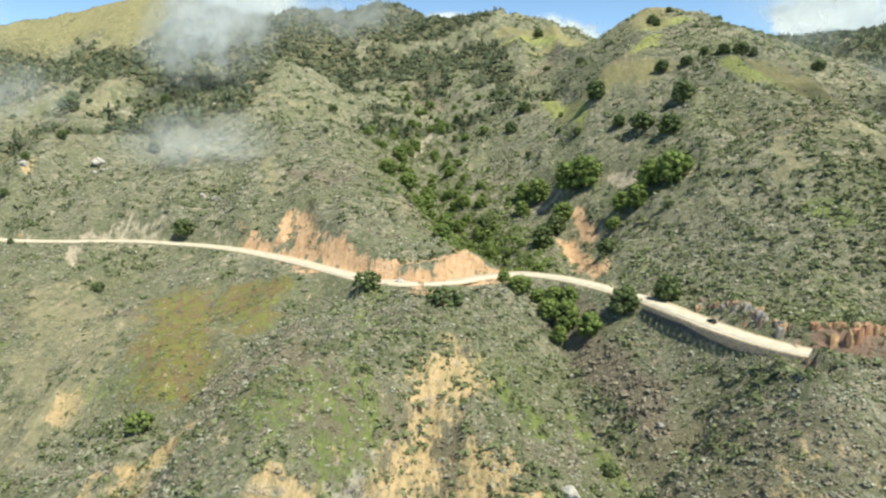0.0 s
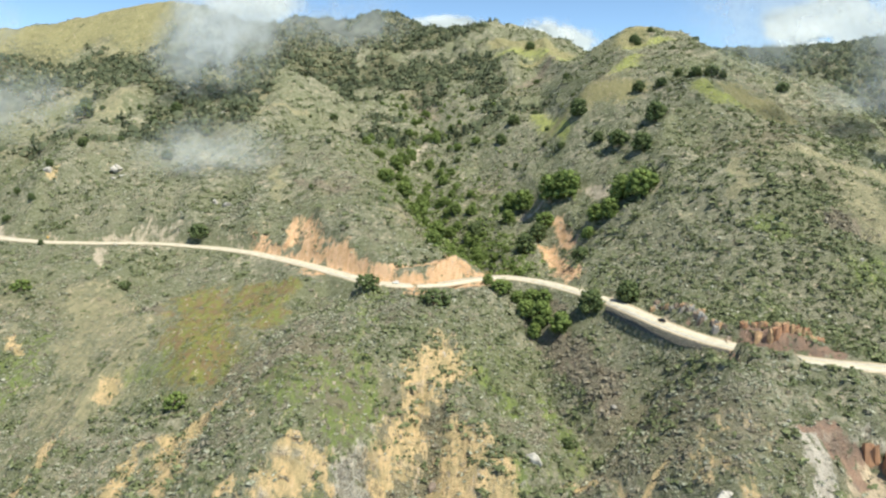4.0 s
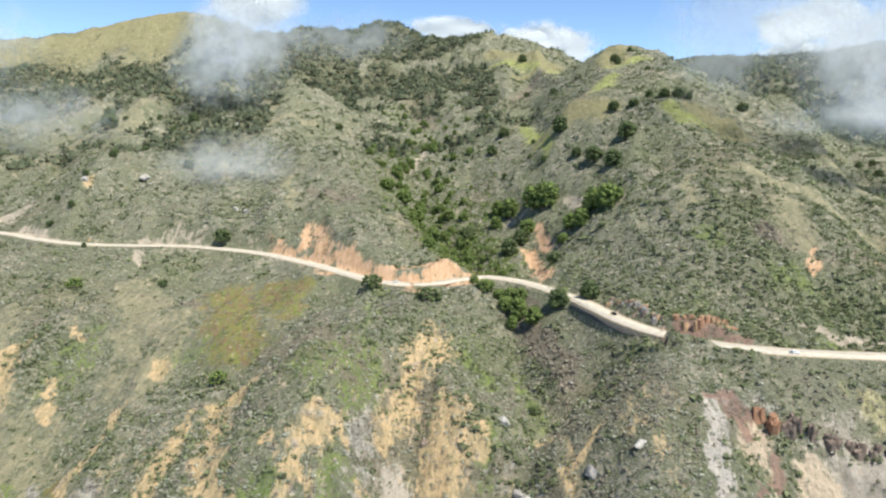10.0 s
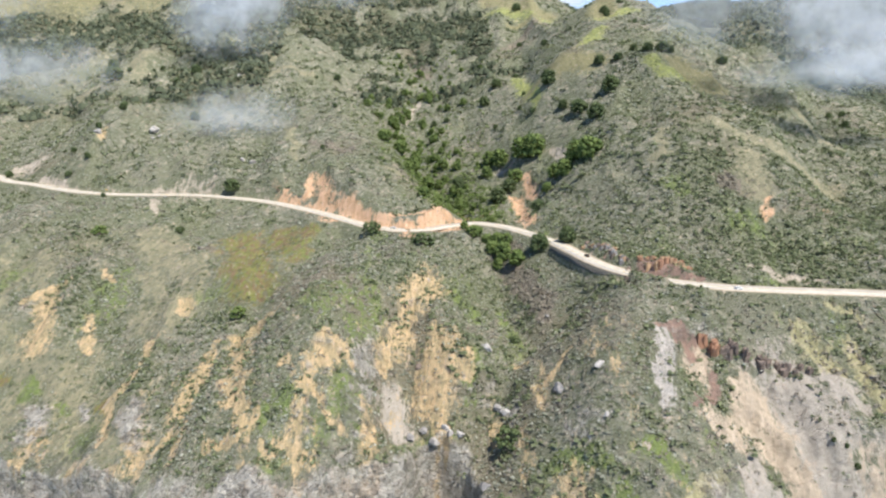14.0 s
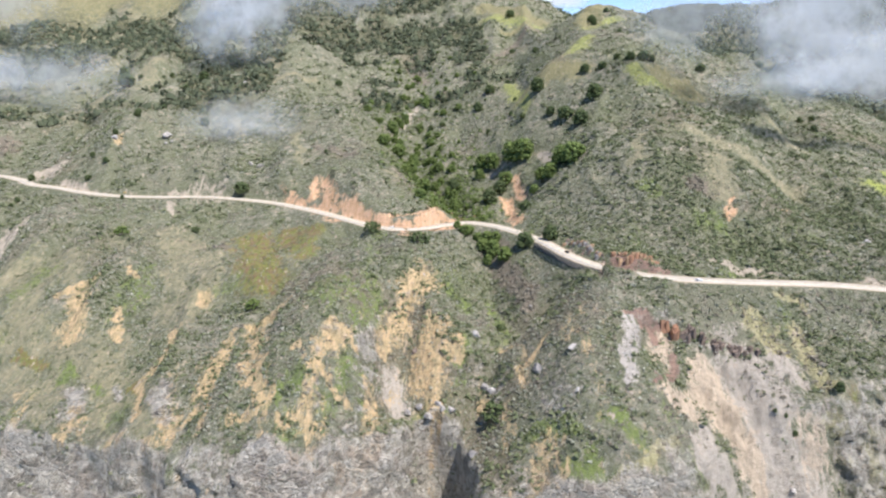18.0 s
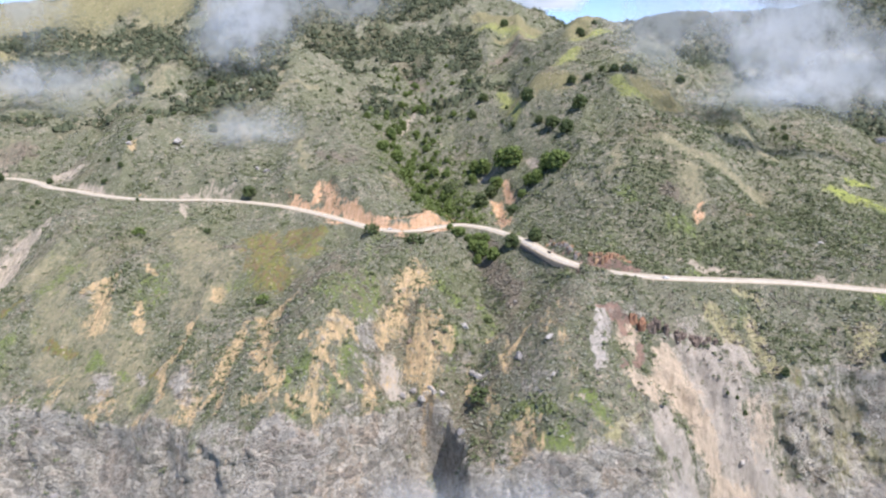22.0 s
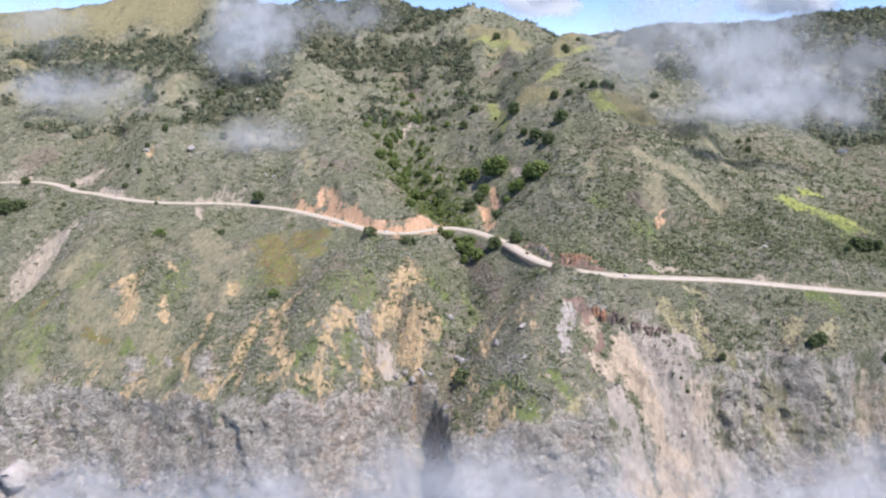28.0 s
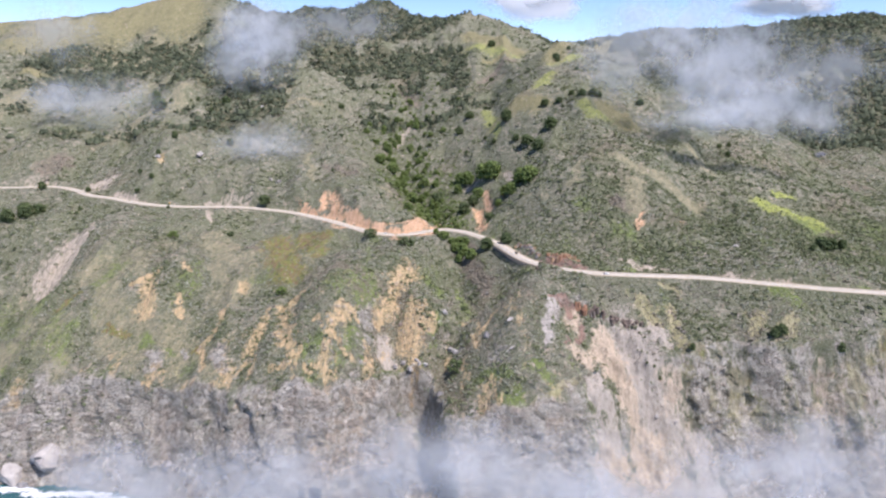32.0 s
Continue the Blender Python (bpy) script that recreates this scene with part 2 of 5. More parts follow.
# ---- The lie of the land: crests, hollows and slopes, in metres above the sea ----
LAND = {
    "main_spur_below_road": [(-3, 258, 138), (-4, 215, 122), (37, 175, 121), (-41, 162, 128)],
    "meadow_hollow": [(-130, 345, 129), (-87, 300, 137), (-120, 255, 128), (-105, 212, 125), (-147, 248, 117), (-165, 337, 131)],
    "west_face": [(-208, 244, 103), (-268, 266, 115), (-218, 400, 142), (-266, 370, 139), (-181, 201, 84), (-240, 143, 61), (-130, 107, 81)],
    "west_hollow": [(-368, 383, 134), (-327, 330, 117), (-346, 290, 101), (-366, 245, 79), (-422, 400, 100), (-424, 360, 71), (-400, 310, 69), (-415,
        260, 43), (-480, 420, 117), (-560, 300, 63), (-700, 420, 120)],
    "cliff_top": [(-54, 99, 85), (-71, 126, 106), (2, 139, 80), (-10, 167, 93), (89, 121, 114), (48, 148, 95), (162, 144, 131), (162, 112, 103), (199,
        160, 128), (239, 113, 106), (304, 117, 118), (303, 75, 92), (420, 120, 118), (560, 150, 120)],
    "lower_ravine": [(67, 280, 125), (90, 240, 117), (58, 296, 133), (55, 220, 111)],
    "spur_above_road": [(11, 352, 156), (-25, 425, 168), (-66, 505, 191), (-106, 600, 222)],
    "shoulder": [(-153, 520, 188), (-227, 530, 184), (-193, 480, 174), (-303, 575, 195), (-112, 450, 180), (-88, 400, 177), (-359, 569, 199)],
    "west_hill_crest": [(-88, 800, 240), (-124, 870, 269), (-187, 900, 301), (-273, 930, 321), (-183, 1080, 334), (-213, 712, 240), (-412, 940, 314)],
    "cut_hill": [(-295, 720, 239), (-372, 690, 220), (-470, 852, 270)],
    "ravine": [(29, 400, 145), (19, 480, 159), (-10, 590, 182), (-31, 700, 224), (-9, 800, 259), (-28, 930, 289), (-99, 1030, 317)],
    "ravine_east": [(59, 460, 165), (83, 540, 205), (50, 700, 238), (97, 800, 284), (96, 440, 183)],
    "east_ridge": [(126, 550, 256), (245, 520, 276), (250, 640, 316), (232, 760, 349), (204, 720, 328), (175, 660, 295), (183, 358, 201), (148, 250,
        148)],
    "east_ridge_face": [(273, 460, 230), (311, 380, 206), (147, 290, 162), (231, 255, 160), (296, 292, 181), (446, 560, 235), (236, 279, 172)],
    "east_valley": [(533, 640, 229), (553, 480, 182), (681, 700, 209), (383, 228, 159), (418, 332, 174), (520, 415, 181), (588, 585, 204), (700, 300,
        150)],
    "far_ridge": [(582, 1500, 415), (724, 1450, 421), (831, 1400, 420), (940, 1350, 438), (1066, 1300, 446), (765, 950, 323), (800, 860, 271)],
    "back_ridge": [(-104, 1330, 482), (-23, 1300, 434), (55, 1250, 428), (139, 1230, 437), (-180, 1300, 443), (-249, 1280, 450), (-322, 1280, 435),
        (-391, 1290, 444), (-487, 1300, 476), (-594, 1300, 470), (-719, 1300, 443), (-891, 1320, 420)],
    "behind": [(-500, 1480, 390), (-300, 1480, 350), (-104, 1480, 400), (60, 1420, 350), (240, 1320, 382), (238, 1130, 372), (-720, 1480, 380), (330,
        900, 305)],
    "knoll": [(139, 1000, 366), (202, 990, 366), (49, 1046, 351)],
    "west_valley": [(-510, 640, 184), (-635, 800, 244), (-590, 880, 266), (-571, 620, 177), (-522, 960, 302), (-412, 1050, 343), (-739, 1000, 321),
        (-536, 1150, 373), (-665, 1104, 341), (-467, 714, 222)],
    "outskirts": [(-1200, 500, 150), (-1300, 1300, 380), (1300, 300, 150), (1400, 1300, 420), (1100, 700, 230), (-900, 300, 80), (0, 2000, 380),
        (-1200, 2100, 300), (1200, 2100, 350), (0, 2600, 200)],
}
ROAD_Z = 150.0
ROAD = [(-760, 640), (-640, 585), (-566, 578), (-522, 588), (-470, 560), (-430, 523), (-400, 509), (-350, 478), (-299, 459), (-260, 457), (-222, 458), (-180, 446),
        (-140, 427), (-108, 402), (-80, 376), (-58, 353), (-38, 333), (-16, 324), (5, 328), (22, 340), (42, 348), (62, 337), (78, 317), (92, 293), (101, 268), (109, 245),
        (118, 228), (130, 215), (150, 201), (175, 193), (197, 190), (261, 183), (310, 168), (362, 153), (440, 140), (560, 150), (700, 170), (900, 160), (1200, 180)]
LIP = [(-1700, 417), (-900, 297), (-600, 237), (-430, 187), (-335, 156), (-290, 162), (-216, 148), (-152, 125), (-110, 109), (-79, 100), (-51, 102),
    (-32, 116), (-4, 128), (12, 134), (26, 116), (40, 92), (60, 84), (98, 76), (124, 77), (150, 86), (180, 100), (205, 112), (240, 116), (268, 122),
    (300, 112), (351, 118), (420, 112), (600, 137), (900, 117), (1900, 127)]
BASE = [(-1700, 376), (-900, 246), (-600, 191), (-430, 136), (-335, 100), (-290, 98), (-216, 92), (-152, 57), (-110, 36), (-79, 30), (-51, 32), (-32,
    42), (-4, 56), (12, 72), (26, 48), (40, 26), (60, 14), (98, 4), (150, 0), (205, 12), (240, 20), (300, 14), (351, 26), (420, 48), (600, 76), (900,
    56), (1900, 66)]


def curve(points, n):
    """n places along a smooth line through the points."""
    p = np.array(points, float)
    d = np.r_[0, np.cumsum(np.linalg.norm(np.diff(p, axis=0), axis=1))]
    s = np.linspace(0, d[-1], n)
    m = np.gradient(p, d, axis=0)
    i = np.clip(np.searchsorted(d, s) - 1, 0, len(d) - 2)
    h = (d[i + 1] - d[i])[:, None]
    f = ((s - d[i]) / (d[i + 1] - d[i]))[:, None]
    return ((2 * f**3 - 3 * f**2 + 1) * p[i] + (f**3 - 2 * f**2 + f) * h * m[i] + (3 * f**2 - 2 * f**3) * p[i + 1] + (f**3 - f**2) * h * m[i + 1])


def lattice(ix, iy, seed):
    h = (ix.astype(np.int64) * 374761393 + iy.astype(np.int64) * 668265263 + seed * 1442695041) & 0x7FFFFFFF
    h = ((h ^ (h >> 13)) * 1274126177) & 0x7FFFFFFF
    return ((h ^ (h >> 16)) & 0xFFFF) / 32767.5 - 1


def grain(x, y, size, seed=0):
    """Smooth noise from -1 to 1 with grains of the given size."""
    u, v = np.asarray(x, float) / size, np.asarray(y, float) / size
    i, j = np.floor(u), np.floor(v)
    f, g = u - i, v - j
    f, g = f * f * f * (f * (f * 6 - 15) + 10), g * g * g * (g * (g * 6 - 15) + 10)
    a, b = lattice(i, j, seed), lattice(i + 1, j, seed)
    c, d = lattice(i, j + 1, seed), lattice(i + 1, j + 1, seed)
    return (a * (1 - f) + b * f) * (1 - g) + (c * (1 - f) + d * f) * g


def rough(x, y, size, octaves, seed=0, gain=0.5):
    total, norm = 0.0, 0.0
    for k in range(octaves):
        c, s = math.cos(k * 0.9), math.sin(k * 0.9)
        total = total + gain**k * grain(c * x - s * y, s * x + c * y, size / 2**k, seed + 17 * k)
        norm += gain**k
    return total / norm


def kernel(r2):
    return r2 * np.log(r2 + 1e-9)


# A bending sheet through the crests and hollows, worked out once on a coarse net.
knots = np.array([p for line in LAND.values() for p in line] + [(x, y, ROAD_Z) for x, y in ROAD[1:-1:2]], float)
kx = knots[:, :2] / 1000.0
n_knots = len(kx)
system = np.zeros((n_knots + 3, n_knots + 3))
system[:n_knots, :n_knots] = kernel(((kx[:, None] - kx[None]) ** 2).sum(-1)) + 4e-4 * np.eye(n_knots)
system[:n_knots, n_knots:] = np.c_[np.ones(n_knots), kx]
system[n_knots:, :n_knots] = system[:n_knots, n_knots:].T
weights = np.linalg.solve(system, np.r_[knots[:, 2], 0, 0, 0])
NET = 12.0
NET_X, NET_Y = np.arange(-2100, 2101, NET), np.arange(0, 2701, NET)
gx, gy = np.meshgrid(NET_X, NET_Y)
flat = np.c_[gx.ravel(), gy.ravel()] / 1000.0
sheet = np.concatenate([kernel(((part[:, None] - kx[None]) ** 2).sum(-1)) @ weights[:n_knots] for part in np.array_split(flat, 40)])
sheet = (sheet + weights[n_knots] + flat @ weights[n_knots + 1:]).reshape(gx.shape)
road_line = curve(ROAD, 1400)
lip_line, base_line = curve(LIP, 500), curve(BASE, 500)


def hills(x, y):
    u = np.clip((x - NET_X[0]) / NET, 0, len(NET_X) - 1.001)
    v = np.clip((y - NET_Y[0]) / NET, 0, len(NET_Y) - 1.001)
    i, j = u.astype(int), v.astype(int)
    f, g = u - i, v - j
    return (sheet[j, i] * (1 - f) + sheet[j, i + 1] * f) * (1 - g) + (sheet[j + 1, i] * (1 - f) + sheet[j + 1, i + 1] * f) * g


def road_gap(x, y):
    """The distance from the road's middle, and the place along it; far places get 70."""
    out, along = np.full(x.shape, 70.0), np.zeros(x.shape)
    near = (y > 90) & (y < 700)
    px, py = x[near], y[near]
    best, where = np.full(px.shape, 70.0**2), np.zeros(px.shape)
    order = np.argsort(px)
    xs = px[order]
    for k, (rx, ry) in enumerate(road_line):
        a, b = np.searchsorted(xs, (rx - 70, rx + 70))
        pick = order[a:b]
        d = (px[pick] - rx) ** 2 + (py[pick] - ry) ** 2
        closer = d < best[pick]
        best[pick[closer]], where[pick[closer]] = d[closer], k
    out[near], along[near] = np.sqrt(best), where
    return out, along


# Creases and crests too sharp for the sheet: a line, how wide, how far up or down.
CREASES = [
    ([(74, 372), (76, 420), (72, 470)], 16, -12),
    ([(52, 352), (34, 385), (22, 440), (4, 510), (-18, 590), (-34, 690), (-20, 790), (-35, 920)], 24, -13),
    ([(14, 348), (-6, 385), (-28, 428), (-66, 505), (-106, 600)], 20, 9),
    ([(62, 322), (64, 280), (72, 240), (70, 205), (52, 170), (34, 140), (22, 112)], 15, -11),
    ([(112, 222), (112, 180), (104, 150), (92, 118)], 20, 8),
    ([(130, 204), (141, 196)], 8, 8),
    ([(-42, 354), (-16, 344), (8, 350)], 11, 4),
    ([(174, 182), (190, 180)], 9, 4),
    ([(-14, 316), (-4, 270), (2, 225), (10, 180)], 20, 6),
    ([(-60, 340), (-84, 290), (-100, 240), (-118, 190), (-122, 130)], 16, -7),
    ([(100, 420), (110, 470), (96, 560), (110, 650), (130, 760)], 22, -9),
    ([(126, 545), (175, 655), (204, 715), (235, 765)], 26, 7),
    ([(160, 262), (186, 360), (232, 480), (250, 620), (236, 760)], 34, 7),
    ([(200, 325), (222, 372), (262, 428)], 42, 15),
    ([(300, 300), (330, 420), (420, 560), (500, 720)], 30, -14),
    ([(236, 275), (290, 395), (350, 520), (400, 660)], 24, 12),
    ([(-385, 400), (-396, 340), (-404, 290), (-420, 240)], 18, -8),
    ([(-322, 350), (-346, 290), (-366, 240)], 18, 6),
    ([(-470, 600), (-440, 680), (-500, 800), (-480, 930)], 34, -16),
    ([(-330, 560), (-400, 700), (-420, 830), (-410, 930), (-330, 1050)], 30, 12),
    ([(-250, 560), (-290, 680), (-330, 800)], 26, -9),
    ([(-213, 700), (-190, 820), (-200, 900)], 34, 12),
    ([(560, 560), (600, 660), (640, 800), (560, 1000), (420, 1150)], 60, -14),
    ([(-200, 960), (-120, 1060), (-60, 1150), (-100, 1300)], 50, -16),
    ([(-330, 1000), (-420, 1120), (-480, 1250)], 45, 14),
    ([(60, 900), (110, 960), (150, 1010)], 36, 10),
]


# Slides and scarps with sharp rims.
SCARPS = [
    ([(146, 146), (166, 130), (176, 104), (182, 78)], 19, -10),
    ([(164, 122), (174, 100), (181, 74)], 7, -3),
    ([(-98, 436), (-86, 396)], 9, -6),
    ([(-100, 205), (-88, 140)], 11, -4),
    ([(-46, 158), (-42, 128)], 9, -4),
    ([(4, 190), (-2, 152)], 14, -4),
    ([(14, 250), (-4, 212)], 8, -4),
    ([(-418, 350), (-388, 385)], 18, -7),
    ([(14, 128), (20, 98), (33, 48)], 15, -52),
]


def near_line(x, y, line, reach):
    """The distance from a line, where it is under reach."""
    p = curve(line, 10 * len(line))
    out = np.full(x.shape, 1e9)
    box = (x > p[:, 0].min() - reach) & (x < p[:, 0].max() + reach) & (y > p[:, 1].min() - reach) & (y < p[:, 1].max() + reach)
    bx, by = x[box], y[box]
    best = np.full(bx.shape, 1e9)
    for (ax, ay), (cx, cy) in zip(p[:-1], p[1:]):
        ux, uy = cx - ax, cy - ay
        f = np.clip(((bx - ax) * ux + (by - ay) * uy) / (ux * ux + uy * uy), 0, 1)
        best = np.minimum(best, (bx - ax - f * ux) ** 2 + (by - ay - f * uy) ** 2)
    out[box] = np.sqrt(best)
    return out


def cape(x, y):
    """How far the cliff's rim runs out or in."""
    return 5 * rough(x, y * 0.25, 60, 2, 41) + 4.5 * rough(x, y * 0.3, 20, 3, 42)


def height(x, y, cut=False):
    """The ground's height, with gullies, the road's bench and the sea cliffs."""
    x, y = np.asarray(x, float), np.asarray(y, float)
    far = np.clip((y - 300) / 900, 0, 1)
    wx, wy = x + 14 * rough(x, y, 90, 2, 5), y + 14 * rough(x, y, 90, 2, 6)
    z = hills(wx, wy)
    for line, width, rise in CREASES:
        d = near_line(wx, wy, line, 3 * width)
        z = z + rise * np.exp(-np.minimum(d / width, 6) ** 1.6)
    for line, width, rise in SCARPS:
        d = near_line(x + 3 * rough(x, y, 9, 2, 61), y + 4 * rough(x, y, 11, 2, 62), line, 2 * width)
        z = z + rise * np.exp(-np.minimum(d / width, 3) ** 6)
    gully = 1 - np.abs(rough(wx, wy * 0.35, 62, 3, 11))
    z = z + (13 + 11 * far) * (gully - 0.72) * np.where((x < -430) & (y > 1000), 0.3, 1) + 3.0 * rough(x, y, 28, 3, 21) + 0.9 * rough(x, y, 7, 2, 31) + (1 - 0.6 * far) * 1.5 * np.abs(rough(x, y, 4.2, 2, 33))
    gap, _ = road_gap(x, y)
    wild = z
    bank_fall = 2.6 * np.clip((x - 76) / 14, 0, 1) * np.clip((140 - x) / 14, 0, 1)
    out = np.maximum(gap - 7.0, 0)
    seaward = (y < np.interp(x, road_line[:, 0], road_line[:, 1])) & ((x < 122) | (x > 196))
    bank_rise = np.where(seaward, 1.7 * np.maximum(out - 16, 0) - 0.05 * out, 1.7 * out)
    z = np.clip(z, ROAD_Z - 0.95 * out - bank_fall * np.minimum(out, 1.8) - np.where(gap < 69, 0, 400), ROAD_Z + bank_rise + np.where(gap < 69, 0, 900))
    if cut:
        return wild - z, gap
    lip = np.interp(x, lip_line[:, 0], lip_line[:, 1]) + cape(x, y)
    base = np.interp(x, base_line[:, 0], base_line[:, 1]) + 1.0 * cape(x, y) + 4 * rough(x, y * 0.2, 26, 3, 43)
    base = np.minimum(base, lip - 14)
    fall = np.clip((lip - y) / (lip - base), 0, 1)
    shelf = np.clip((y - base) / 8, -40, 0)
    crag = fall * (1 - fall) * 4
    cliff = (z + 3) * (1 - fall ** (0.85 + 0.5 * rough(x, y * 0.1, 40, 2, 44))) - 3 + crag * (5 * rough(x, y, 15, 3, 51) + 2.0 * rough(x, y, 5, 2, 53))
    z = np.where(y < lip, cliff, z)
    z = np.where(y < base, -3 + shelf, z)
    return np.where(y > 2000, z * np.clip(1 - (y - 2000) / 900, 0.15, 1), z)

def mesh_from(name, co, faces, mat, smooth=False):
    """A mesh from arrays: corners, and faces that all have as many sides."""
    me = bpy.data.meshes.new(name)
    co, faces = np.asarray(co, np.float32), np.asarray(faces, np.int32)
    n = faces.shape[1]
    me.vertices.add(len(co))
    me.vertices.foreach_set("co", co.ravel())
    me.loops.add(faces.size)
    me.loops.foreach_set("vertex_index", faces.ravel())
    me.polygons.add(len(faces))
    me.polygons.foreach_set("loop_start", np.arange(0, faces.size, n, dtype=np.int32))
    if smooth:
        me.polygons.foreach_set("use_smooth", np.ones(len(faces), bool))
    me.update(calc_edges=True)
    me.materials.append(mat)
    return me


def give(me, name, values):
    me.attributes.new(name, "FLOAT", "POINT").data.foreach_set("value", np.asarray(values, np.float32).ravel())


# ---- The ground: one net that opens like a fan away from the sea ----
SPREAD = 0.86
fan = np.r_[np.linspace(-2.6, -SPREAD, 24)[:-1], np.linspace(-SPREAD, SPREAD, 650), np.linspace(SPREAD, 2.6, 24)[1:]]
steps = [-60.0]
while steps[-1] < 4600:
    y = steps[-1]
    steps.append(y + (12 if y < 20 else 0.72 if y < 150 else 1.12 * ((y + 380) / 530) ** 1.35 if y < 1500 else 60))
fy = np.repeat(np.array(steps)[:, None], len(fan), 1)
fx = fan[None] * (fy + 420)
ROWS = np.array(steps)


def sample(grid, x, y):
    """What a grid over the fan holds at the given places."""
    x, y = np.asarray(x, float), np.asarray(y, float)
    v = np.clip(np.interp(y, ROWS, np.arange(len(ROWS))), 0, len(ROWS) - 1.001)
    u = np.clip(np.interp(x / (y + 420), fan, np.arange(len(fan))), 0, len(fan) - 1.001)
    i, j = u.astype(int), v.astype(int)
    f, g = u - i, v - j
    return (grid[j, i] * (1 - f) + grid[j, i + 1] * f) * (1 - g) + (grid[j + 1, i] * (1 - f) + grid[j + 1, i + 1] * f) * g


fz = height(fx, fy)
cut, gap = height(fx, fy, cut=True)
slope = np.hypot(np.gradient(fz, axis=0) / np.gradient(fy, axis=0), np.gradient(fz, axis=1) / np.gradient(fx, axis=1))

